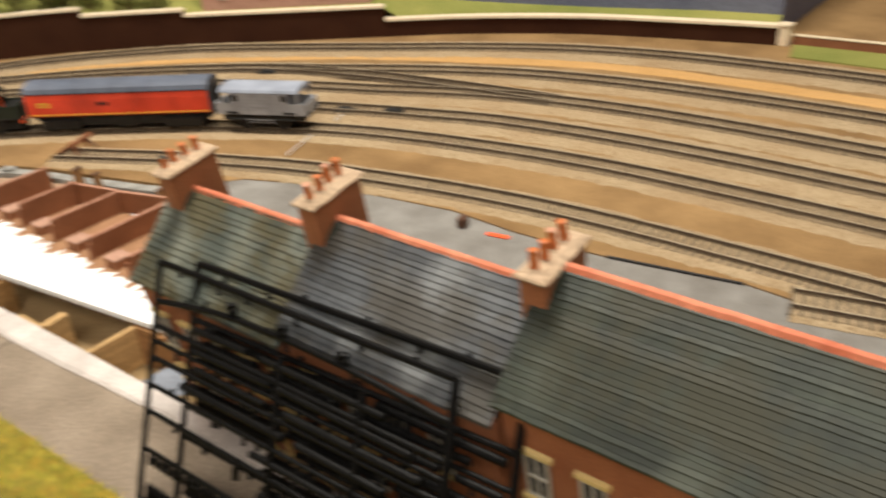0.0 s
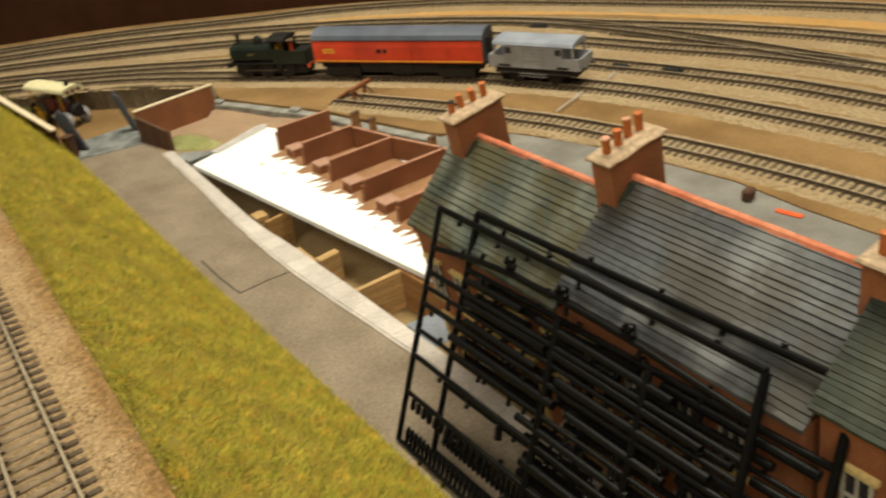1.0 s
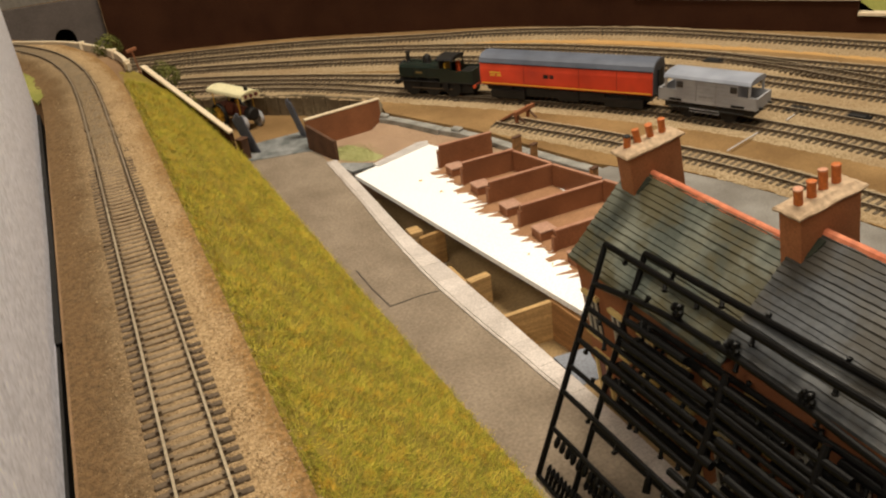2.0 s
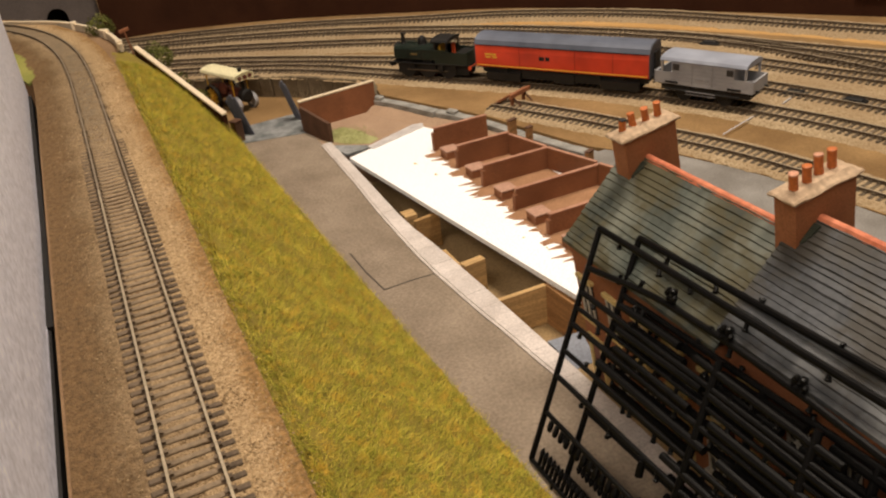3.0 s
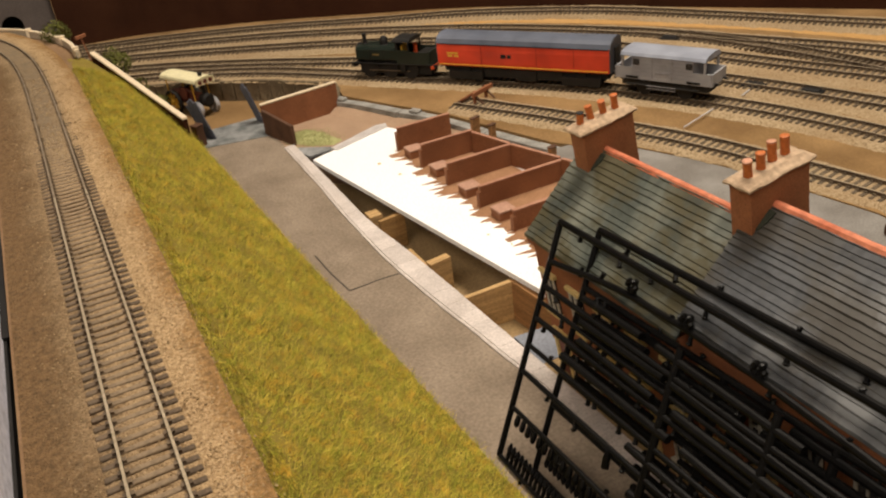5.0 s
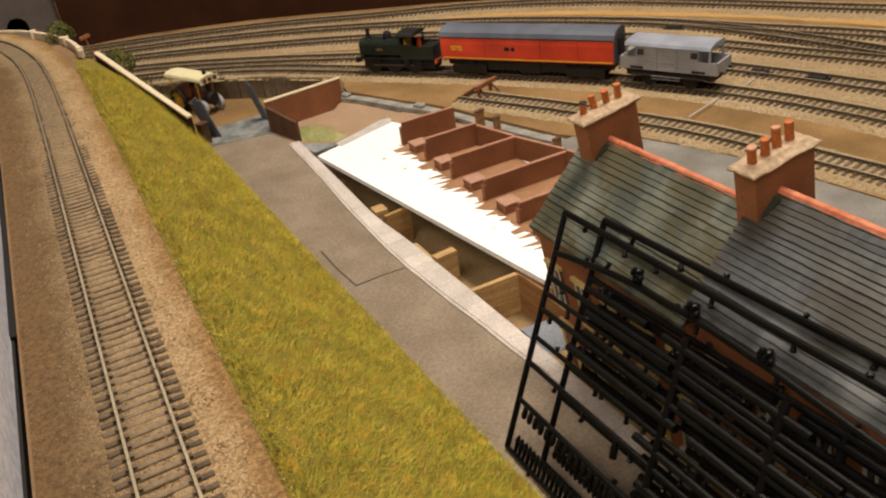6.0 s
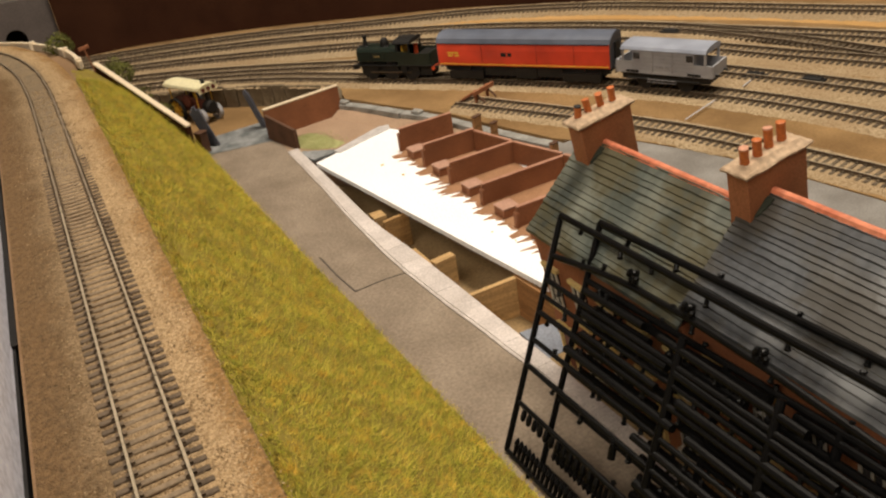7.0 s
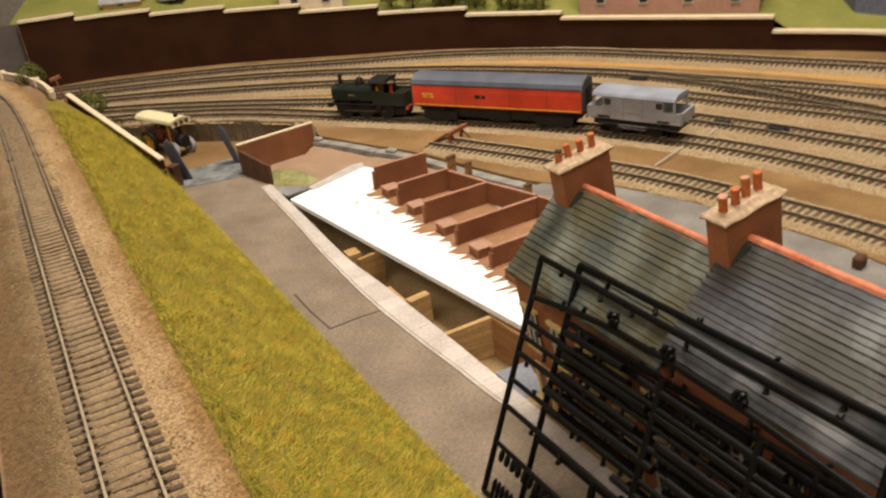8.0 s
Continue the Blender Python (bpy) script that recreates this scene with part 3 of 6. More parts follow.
T4 = [(0.0, 0.88), (0.15, 0.815), (0.26, 0.75), (0.342, 0.686), (0.395, 0.637), (0.445, 0.587), (0.489, 0.535), (0.528, 0.481), (0.563, 0.429), (0.592, 0.377), (0.615, 0.323), (0.664, 0.22), (0.702, 0.11), (0.722, -0.02), (0.728, -0.2), (0.72, -0.4), (0.705, -0.65)]
T5 = [(0.0, 0.92), (0.15, 0.86), (0.28, 0.79), (0.393, 0.706), (0.498, 0.632), (0.599, 0.52), (0.667, 0.40), (0.717, 0.30), (0.75, 0.235), (0.793, 0.13), (0.820, 0.0), (0.828, -0.2), (0.818, -0.45), (0.80, -0.65)]
SIDING = [(0.330, 0.358), (0.336, 0.346), (0.352, 0.312), (0.3740, 0.266), (0.4015, 0.1955), (0.4105, 0.172), (0.4175, 0.150), (0.4235, 0.1280), (0.4356, 0.0705), (0.4445, 0.025), (0.454, -0.05), (0.458, -0.15), (0.458, -0.35), (0.45, -0.65)]
SPUR = [(0.4272, -0.2165), (0.4315, -0.236), (0.437, -0.262), (0.444, -0.310), (0.450, -0.38)]
WALL = [(0.040, 0.946), (0.074, 0.937), (0.145, 0.924), (0.282, 0.857), (0.407, 0.765), (0.518, 0.676), (0.619, 0.553), (0.697, 0.441), (0.766, 0.342), (0.813, 0.268), (0.866, 0.15), (0.903, 0.0), (0.913, -0.05)]

YAWS = [(0.118, 0.929, 0.014), (0.207, 0.894, 0.007), (0.293, 0.849, 0.001), (0.375, 0.789, -0.005), (0.457, 0.725, -0.0135), (0.542, 0.647, -0.023), (0.618, 0.555, -0.031), (0.755, 0.360, -0.0375), (0.913, -0.05, -0.053)]


def wing_end(x):
    """Where the grass bank ends against its wing wall."""
    return 0.445 + (0.133 - x) * 1.50


# ---------------------------------------------------------------- raised strip, bank, road
solid("board_raised", prism([(-0.030, -0.62), (0.0395, -0.62), (0.0395, 0.54), (0.047, 0.575), (0.042, 0.64), (0.012, 0.72), (-0.04, 0.79), (-0.12, 0.87), (-0.3, 0.99), (-0.3, 0.80), (-0.13, 0.72), (-0.06, 0.62), (-0.034, 0.54), (-0.030, 0.48)], -0.16, -0.0062), "cork", "brown painted raised board that carries the single line", "baseboard", kind="structure")
side = thing("side_panel", "white painted panel standing beside the brown board edge", "panel")
part("panel_sheet", prism([(-0.0405, -0.62), (-0.0365, -0.62), (-0.0350, 0.0), (-0.0345, 0.2), (-0.0370, 0.50), (-0.0410, 0.50), (-0.0385, 0.2), (-0.0390, 0.0)], -0.012, 0.13), "white_panel", side)
part("lower_sheet", prism([(-0.0405, -0.62), (-0.0365, -0.62), (-0.0350, 0.0), (-0.0347, 0.088), (-0.0387, 0.088), (-0.0390, 0.0)], -0.16, -0.012), "white_panel", side)
# thin black strip that stands in for the shade between sheet and board
part("dark_edge", prism([(-0.0364, -0.62), (-0.0352, -0.62), (-0.0336, 0.0), (-0.0334, 0.0878), (-0.0346, 0.0878), (-0.0349, 0.0)], -0.16, -0.014), "black", side, "black strip standing in for the shade at the foot of the sheet")
# black block added to darken the gap under the far half of the sheet
part("batten", prism([(-0.0387, 0.088), (-0.0318, 0.088), (-0.0318, 0.2), (-0.0345, 0.495), (-0.0410, 0.495), (-0.0395, 0.2)], -0.16, -0.0125), "black", side, "black filler added in the dark gap below the white sheet")
solid("grass_verge", prism([(-0.034, 0.50), (-0.026, 0.53), (-0.034, 0.60), (-0.06, 0.68), (-0.13, 0.76), (-0.3, 0.84), (-0.3, 0.79), (-0.13, 0.715), (-0.062, 0.62)], -0.0062, -0.0040), "hill", "patch of green grass inside the bend of the line", "grass", kind="structure")


def bed_surface():
    """The gravel bed of the single line, uneven, worn earth at its edges."""
    bm = bmesh.new()
    line = spline(LINE_A, 0.002)
    sides = [-0.037 + 0.0015 * i for i in range(46)]
    rows, d = [], None
    lay = bm.verts.layers.float.new("across")
    wear = bm.verts.layers.float.new("worn")
    for i, p in enumerate(line[::1]):
        d = line[min(i + 1, len(line) - 1)] - line[max(i - 1, 0)]
        d.normalize()
        r = Vector((d.y, -d.x, 0))
        row = []
        for s in sides:
            q = p + r * s
            cover = min(1.0, max(0.0, (p.y - 0.20) / 0.15))
            h = -0.0031 + 0.0011 * cover - max(0.0, abs(s - 0.006) - 0.023) * 0.12
            h += 0.0005 * noise.noise((q.x * 300, q.y * 300, 0)) + 0.0007 * noise.noise((q.x * 70, q.y * 70, 3))
            v = bm.verts.new((q.x, q.y, max(h, -0.0060)))
            v[lay] = s
            v[wear] = cover * math.exp(-(s / 0.0105) ** 4)
            row.append(v)
        rows.append(row)
    for a, b in zip(rows, rows[1:]):
        for k in range(len(sides) - 1):
            bm.faces.new((a[k], a[k + 1], b[k + 1], b[k]))
    ob = solid("ballast_bed", bm, "bed", "pale gravel bed with earthy edges under the single line", "ballast", kind="structure", smooth=True)
    return line


def stone_scatter(name, label, where, count, size, material):
    """Loose stones, one mesh."""
    rng = np.random.default_rng(5)
    base = np.array([(1, 0, 0), (-1, 0, 0), (0, 1, 0), (0, -1, 0), (0, 0, 1), (0, 0, -1)], float)
    tri = np.array([(0, 2, 4), (2, 1, 4), (1, 3, 4), (3, 0, 4), (2, 0, 5), (1, 2, 5), (3, 1, 5), (0, 3, 5)])
    verts, faces = [], []
    for k in range(count):
        x, y, z = where(rng)
        v = base * rng.uniform(0.6, 1.3, (6, 3)) * size * rng.uniform(0.5, 1.3)
        a = rng.uniform(0, 6.28)
        c, s = math.cos(a), math.sin(a)
        v = v @ np.array([(c, -s, 0), (s, c, 0), (0, 0, 0.8)]) + (x, y, z)
        verts.append(v)
        faces.append(tri + 6 * k)
    me = bpy.data.meshes.new(name)
    me.from_pydata(np.concatenate(verts).tolist(), [], np.concatenate(faces).tolist())
    me.materials.append(M[material])
    return tagged(new(name, me), label, "gravel", kind="stuff")


def bed_place(rng):
    while True:
        y = -0.25 + 0.75 * rng.random() ** 1.6
        s = rng.normal(0.006, 0.016)
        if -0.030 < s < 0.033 and not (min(abs(s - 0.00825), abs(s + 0.00825)) < 0.0011):
            cover = min(1.0, max(0.0, (y - 0.20) / 0.15))
            h = -0.0031 + 0.0011 * cover - max(0.0, abs(s - 0.006) - 0.023) * 0.12
            return 0.0083 + s, y, h + 0.0001


bed_surface()
stone_scatter("gravel", "loose pale stones spread over the gravel bed", bed_place, 16000, 0.00042, "bed_stone")


def bank_height(u, y):
    """The bank swells towards its wing wall."""
    p = 1.08 + 0.78 * np.clip((y - 0.12) / 0.30, 0, 1) ** 1.3
    return -0.0062 - 0.0770 * u ** p


def toe(y):
    """How wide the bank is: it narrows away from the viewer."""
    return np.clip(0.1348 - 0.032 * y, 0.118, 0.137) - 0.0385


def embankment():
    bm = bmesh.new()
    nx, ny = 24, 240
    rows = []
    for i in range(nx + 1):
        u = i / nx
        end = wing_end(0.0385 + toe(0.45) * u)
        row = []
        for j in range(ny + 1):
            y = -0.62 + (end + 0.62) * j / ny
            x = 0.0385 + toe(y) * u
            row.append(bm.verts.new((x + (0.0012 * noise.noise((0, j * 0.25, 2)) if i in (0, nx) else 0), y, bank_height(u, y) + 0.0012 * noise.noise((x * 60, j * 0.15, 0)) + 0.0006 * noise.noise((x * 200, j * 0.5, 5)))))
        rows.append(row)
    for a, b in zip(rows, rows[1:]):
        for j in range(ny):
            bm.faces.new((a[j], b[j], b[j + 1], a[j + 1]))
    solid("embankment", bm, "grass_soil", "sloping grass bank between the single line and the road", "embankment", kind="structure", smooth=True)


def grass_blades(count=180000):
    rng = np.random.default_rng(3)
    y = -0.22 + 0.74 * rng.random(count) ** 1.25
    u = rng.random(count)
    x = 0.0385 + toe(y) * u
    edge = 0.015 + 0.026 * np.sin(y * 61 + 1.0) * np.sin(y * 23) + 0.012 * np.sin(y * 190) * np.sin(y * 37) + rng.normal(0, 0.034, count)
    keep = (y < 0.445 + (0.133 - x) * 1.5) & (u > edge) & ((u < 0.985) | (rng.random(count) > 0.4))
    x, y, u = x[keep], y[keep], u[keep]
    n = len(x)
    z = bank_height(u, y) - 0.0004
    length = rng.uniform(0.0016, 0.0056, n)
    lean, way = rng.normal(1.08, 0.30, n), rng.uniform(0, 2 * math.pi, n)
    fringe = (u < 0.09) & (rng.random(n) < 0.5)
    length = np.where(fringe, length * rng.uniform(1.1, 2.2, n), length)
    way = np.where(fringe, rng.normal(3.3, 0.8, n), way)
    z = np.where(fringe, z + 0.0010, z)
    tip = np.stack([x + length * np.sin(lean) * np.cos(way) + 0.25 * length * (u < 0.93), y + length * np.sin(lean) * np.sin(way), z + length * np.cos(lean) * 0.9 + 0.0003], 1)
    w = 0.00014
    a = np.stack([x - w * np.sin(way), y + w * np.cos(way), z], 1)
    b = np.stack([x + w * np.sin(way), y - w * np.cos(way), z], 1)
    me = bpy.data.meshes.new("grass")
    me.from_pydata(np.stack([a, b, tip], 1).reshape(-1, 3).tolist(), [], np.arange(3 * n).reshape(-1, 3).tolist())
    me.materials.append(M["blade"])
    tagged(new("grass", me), "short yellow green grass fibres on the sloping bank", "grass", kind="stuff")


embankment()
grass_blades()

# road, its patch, kerb stones
solid("road", prism([(0.114, -0.62), (0.186, -0.62), (0.185, 0.0), (0.186, 0.06), (0.180, 0.13), (0.176, 0.21), (0.178, 0.30), (0.181, 0.40), (0.181, 0.452), (0.114, 0.452)], -0.12, ROAD), "road", "grey painted road below the grass bank, with a cut patch", "road", kind="structure")
JOINT = [((0.135, 0.200), (0.1355, 0.170)), ((0.1355, 0.170), (0.1375, 0.1445)), ((0.1375, 0.1445), (0.158, 0.1455)), ((0.158, 0.1455), (0.1755, 0.144))]
for a, b in JOINT:
    solid("road_joint", sweep([Vector((*a, ROAD + 0.00025)), Vector((*b, ROAD + 0.00025))], [(-0.0005, -0.0006), (-0.0005, 0), (0.0005, 0), (0.0005, -0.0006)]), "road_joint", "dark cut line round a patch in the road", "joint", "cut lines in the road", "structure")
solid("threshold", prism([(0.118, 0.454), (0.181, 0.440), (0.186, 0.470), (0.182, 0.500), (0.122, 0.497)], -0.12, ROAD + 0.0004), "blue_grey", "patch of blue grey cobbles at the gateway", "paving", kind="structure")


def kerb():
    inner = spline([(0.184, -0.62), (0.1815, -0.2), (0.1808, -0.01), (0.1798, 0.012), (0.1780, 0.036), (0.1765, 0.062), (0.1740, 0.09), (0.1720, 0.121), (0.1703, 0.158), (0.1708, 0.205), (0.1725, 0.258), (0.1755, 0.31), (0.1785, 0.40)], 0.003)
    outer = spline([(0.195, -0.62), (0.192, -0.2), (0.1912, 0.0), (0.190, 0.041), (0.1885, 0.106), (0.186, 0.173), (0.183, 0.222), (0.186, 0.323), (0.1875, 0.40)], 0.003)

    def at_y(line, y):
        for p, q in zip(line, line[1:]):
            if p.y <= y <= q.y:
                return p.x + (q.x - p.x) * (y - p.y) / (q.y - p.y)
        return line[-1].x

    k = thing("kerb", "pale stone kerb along the edge of the road", "kerb", kind="structure")
    y, rng = -0.30, random.Random(4)
    bm = prism([(0.1815, -0.62), (0.1925, -0.62), (0.192, -0.302), (0.1815, -0.302)], -0.12, ROAD + 0.0012)
    part("kerb_run", bm, "kerb", k)
    while y < 0.398:
        n = min(y + rng.uniform(0.011, 0.019), 0.40)
        z = ROAD + 0.0016 + rng.uniform(-0.00006, 0.00006)
        g = 0.00004
        lip = 0.0018
        bm = prism([(at_y(inner, y) + lip, y + g), (at_y(outer, y), y + g), (at_y(outer, n), n - g), (at_y(inner, n) + lip, n - g)], -0.12, z)
        part("kerb_stone", bm, "kerb", k)
        bm = prism([(at_y(inner, y) + rng.uniform(-0.0002, 0.0002), y + g), (at_y(inner, y) + lip - 0.00015, y + g), (at_y(inner, n) + lip - 0.00015, n - g), (at_y(inner, n) + rng.uniform(-0.0002, 0.0002), n - g)], -0.12, z - 0.0005)
        part("gutter_stone", bm, "kerb_grey", k)
        y = n


kerb()

# ---------------------------------------------------------------- ground under the fan of tracks
FRONT = [(0.41, -0.62), (0.430, -0.36), (0.4285, -0.262), (0.4310, -0.222), (0.4330, -0.205), (0.4345, -0.188), (0.4274, -0.151), (0.4215, -0.114), (0.4195, -0.08), (0.4190, -0.04), (0.423, 0.012), (0.417, 0.054), (0.410, 0.103), (0.398, 0.144), (0.383, 0.183), (0.360, 0.203), (0.3425, 0.232), (0.3325, 0.267), (0.3225, 0.301), (0.3135, 0.339), (0.3005, 0.373), (0.2865, 0.402), (0.2705, 0.440), (0.2600, 0.464), (0.268, 0.506), (0.229, 0.558), (0.182, 0.609), (0.11, 0.662), (0.045, 0.71), (-0.02, 0.775), (-0.11, 0.86), (-0.3, 0.99)]
solid("ground", prism([*FRONT, (-0.3, 1.6), (1.6, 1.6), (1.6, -0.62)], -0.17, GROUND), "earth", "brown and ochre ground under the fan of tracks", "ground", kind="structure")
solid("lower_ground", prism([(0.04, 0.40), (0.20, 0.48), (0.26, 0.47), (0.27, 0.52), (0.19, 0.62), (0.10, 0.70), (0.04, 0.70)], -0.12, -0.0920), "earth", "brown bare earth of the lower yard", "ground", kind="structure")
solid("back_lane", prism([(0.250, -0.62), (0.4095, -0.62), (0.4295, -0.36), (0.4280, -0.262), (0.4305, -0.222), (0.4325, -0.205), (0.434, -0.1885), (0.4269, -0.151), (0.421, -0.114), (0.419, -0.08), (0.4185, -0.04), (0.4225, 0.012), (0.4165, 0.054), (0.4095, 0.103), (0.3975, 0.144), (0.3825, 0.183), (0.352, 0.221), (0.325, 0.221), (0.325, 0.012), (0.250, 0.012)], -0.12, -0.0722), "lane", "grey painted lane behind the row of houses", "road", kind="structure")


def strip(name, pts, width, z, material, label, kind="structure"):
    line = spline(pts, 0.004)
    bm = bmesh.new()
    rows = []
    for i, p in enumerate(line):
        d = (line[min(i + 1, len(line) - 1)] - line[max(i - 1, 0)]).normalized()
        r = Vector((d.y, -d.x, 0))
        row = []
        for k in range(11):
            s = (k / 10 - 0.5) * width
            e = 1 + (0.10 * noise.noise((p.x * 60, p.y * 60, 3 + (k > 5) * 9)) + 0.12 * noise.noise((p.x * 260, p.y * 260, 5 + (k > 5) * 9)) if k in (0, 1, 9, 10) else 0)
            q = p + r * s * e
            up = 0 if k in (0, 10) else z - GROUND + 0.0006 * noise.noise((q.x * 220, q.y * 220, 1))
            row.append(bm.verts.new((q.x, q.y, GROUND - 0.0004 + up)))
        rows.append(row)
    for a, b in zip(rows, rows[1:]):
        for k in range(10):
            bm.faces.new((a[k], a[k + 1], b[k + 1], b[k]))
    return solid(name, bm, material, label, "ballast", kind=kind, smooth=True)


for k, (p, w) in enumerate(((T1, 0.050), (T2, 0.060), (T3, 0.062), (T4, 0.060), (T5, 0.066), (SIDING, 0.043), (SPUR, 0.034))):
    strip("ballast_bed", p, w, RAIL - 0.0029 + 0.00006 * k, "ballast", "sandy gravel bed under a curved line of track")
strip("ochre_strip", [(0.30, 0.752), (0.44, 0.648), (0.54, 0.545), (0.611, 0.438), (0.672, 0.335), (0.722, 0.205), (0.765, 0.06), (0.775, -0.15), (0.765, -0.4)], 0.022, RAIL - 0.0042, "earth_orange", "strip of ochre earth between two lines")

for p, z, lab in ((LINE_A, 0.0, "single line of brown sleepered track on pale gravel"), (T1, RAIL, "curved running line of weathered track"), (T2, RAIL + 0.0001, "curved line of weathered track in sandy gravel"), (T3, RAIL + 0.0002, "curved line of weathered track in sandy gravel"), (T4, RAIL + 0.0003, "curved line of weathered track in sandy gravel"), (T5, RAIL + 0.0004, "outermost curved line beside the retaining wall"), (SIDING, RAIL, "siding of weathered track ending at a buffer stop"), (SPUR, RAIL + 0.0001, "short spur curving behind the houses")):
    railway_track(p, z, lab)
# crossovers between the curved lines
railway_track([(0.334, 0.450), (0.370, 0.417), (0.403, 0.390), (0.442, 0.357), (0.478, 0.322), (0.505, 0.284), (0.524, 0.244)], RAIL + 0.0003, "crossover laid between two curved lines")
railway_track([(0.545, 0.454), (0.579, 0.398), (0.603, 0.335), (0.620, 0.262), (0.629, 0.207), (0.637, 0.150), (0.645, 0.06)], RAIL + 0.0006, "crossover laid between two curved lines")


def point_motor(x, y, turn):
    m = thing("point_motor", "dark grey switch machine beside the points", "switch machine", "switch machines", at=pose(x, y, RAIL - 0.003, 0, 0, turn))
    part("base", boxes((-0.009, 0.009, -0.005, 0.005, 0, 0.0016), bevel=0.0004), "black", m)
    part("cover", boxes((-0.007, 0.007, -0.0035, 0.0035, 0.0016, 0.0034), bevel=0.0008), "black", m)


point_motor(0.578, 0.372, -60)
point_motor(0.531, 0.215, -68)
point_motor(0.550, 0.173, -70)
bm = bmesh.new()
tube(bm, (0.428, 0.1830, RAIL - 0.0024), (0.470, 0.1970, RAIL - 0.0024), 0.00055)
solid("white_rod", bm, "rod_grey", "thin white rod lying on the brown earth", "rod", "white rods")
bm = bmesh.new()
tube(bm, (0.506, 0.2035, RAIL - 0.0022), (0.520, 0.2090, RAIL - 0.0022), 0.00055)
solid("white_rod", bm, "rod_grey", "short thin white rod beside the running line", "rod", "white rods")


def buffer_stop():
    m = thing("buffer_stop", "rusty red timber buffer stop at the end of the siding", "buffer stop", at=Matrix.Translation((0.3425, 0.3415, RAIL)) @ Matrix.Rotation(radians(25), 4, "Z"))
    for s in (-1, 1):
        x = s * GAUGE / 2
        bm = bmesh.new()
        box(bm, x - 0.0012, x + 0.0012, -0.0012, 0.0012, 0, 0.011, 0.0002)
        part("post", bm, "rust", m)
        bm = bmesh.new()
        tube(bm, (x, 0.0, 0.0100), (x, 0.016, 0.0006), 0.0011, sides=6)
        part("raking_strut", bm, "rust", m)
        bm = bmesh.new()
        tube(bm, (x, 0.0, 0.0080), (x, -0.009, 0.0006), 0.0009, sides=6)
        part("front_strut", bm, "rust_dark", m)
    part("beam", boxes((-0.0145, 0.0145, -0.0035, -0.0012, 0.0075, 0.0115), bevel=0.0003), "rust", m, "red buffer beam")
    part("tie", boxes((-0.012, 0.012, 0.0145, 0.0170, -0.0015, 0.0008), bevel=0.0002), "rust_dark", m)


buffer_stop()


# open joints in the rails of the single line
for k, (x, y) in enumerate(((0.0083 + GAUGE / 2, 0.0035), (0.0083 - GAUGE / 2, 0.196), (0.0083 + GAUGE / 2, 0.196))):
    m = thing("rail_joint", "dark fishplate joint clamped on the rail", "rail joint", "rail joints", at=pose(x, y, 0))
    part("gap", boxes((-0.00056, 0.00056, -0.0003, 0.0003, -0.0010, 0.00012)), "black", m)
    for sx in (-1, 1):
        part("fishplate", boxes((*sorted((sx * 0.0004, sx * 0.0011)), -0.0045, 0.0045, -0.0022, -0.0009), bevel=0.0002), "rail_side", m)
# ---------------------------------------------------------------- the gap in the board and its timber
solid("pit_floor", boxes((0.186, 0.40, -0.02, 0.46, -0.122, -0.112)), "pit_wood", "dusty brown floor of the gap in the board", "floor", kind="structure")
solid("pit_side", boxes((0.1885, 0.192, 0.0, 0.40, -0.118, -0.0990)), "ply_dark", "dark plywood side of the gap below the kerb", "board", kind="structure")


def offcut(label, x0, x1, y, t, top, slope=0.0, turn=0.0, material="wood"):
    bm = bmesh.new()
    box(bm, 0, x1 - x0, -t / 2, t / 2, -0.112 - top, 0, 0.0003)
    for v in bm.verts:
        if v.co.z > -0.01:
            v.co.z += slope * v.co.x
    return solid("timber_offcut", bm, material, label, "timber", "timber in the gap", at=Matrix.Translation((x0, y, top)) @ Matrix.Rotation(radians(turn), 4, "Z"))


offcut("pale plywood offcut with a sloping edge standing in the gap", 0.1915, 0.2230, 0.1010, 0.0034, -0.0862, 0.04, -4)
offcut("brown plywood offcut standing beside the house wall", 0.2232, 0.2640, 0.1000, 0.0034, -0.0846, -0.03, -84, "wood_dark")
offcut("short pale block of timber under the kerb", 0.1925, 0.2080, 0.1500, 0.0062, -0.0862, 0.0, 6)
offcut("thin ply ledge fixed below the kerb", 0.1895, 0.1935, 0.1640, 0.0270, -0.0880, 0.0, 0)
offcut("wide brown batten across the gap", 0.191, 0.2110, 0.2240, 0.0034, -0.0860, 0.0, 8, "wood_mid")
offcut("small pale block of timber under the kerb", 0.1885, 0.198, 0.2400, 0.0110, -0.0868, 0.0, 0)

# ---------------------------------------------------------------- white board with the back yards
BOARD = [(0.1880, 0.3515), (0.2310, 0.040), (0.345, 0.058), (0.333, 0.170), (0.298, 0.300), (0.2660, 0.378)]
solid("white_board", prism(BOARD, -0.0835, -0.0800), "white_card", "white foam board with ragged brown points at the yards", "board")
solid("grey_edge", prism([(0.2110, 0.3560), (0.2660, 0.3760), (0.2690, 0.3850), (0.2600, 0.3870), (0.2090, 0.3640)], -0.0835, -0.0793), "strip_grey", "grey painted strip along the end of the white board", "paving")
for k, (x, y, s) in enumerate(((0.2275, 0.305, 0.0016), (0.2320, 0.275, 0.0014), (0.236, 0.148, 0.0008), (0.2415, 0.128, 0.0007))):
    bm = bmesh.new()
    lathe(bm, [(s * 0.9, 0), (s, 0.0003), (s * 0.6, 0.0006)], 8)
    solid("glue_blob", bm, "glue", "small dried blob of glue on the white board", "glue blob", "glue blobs", at=pose(x, y, -0.0800))

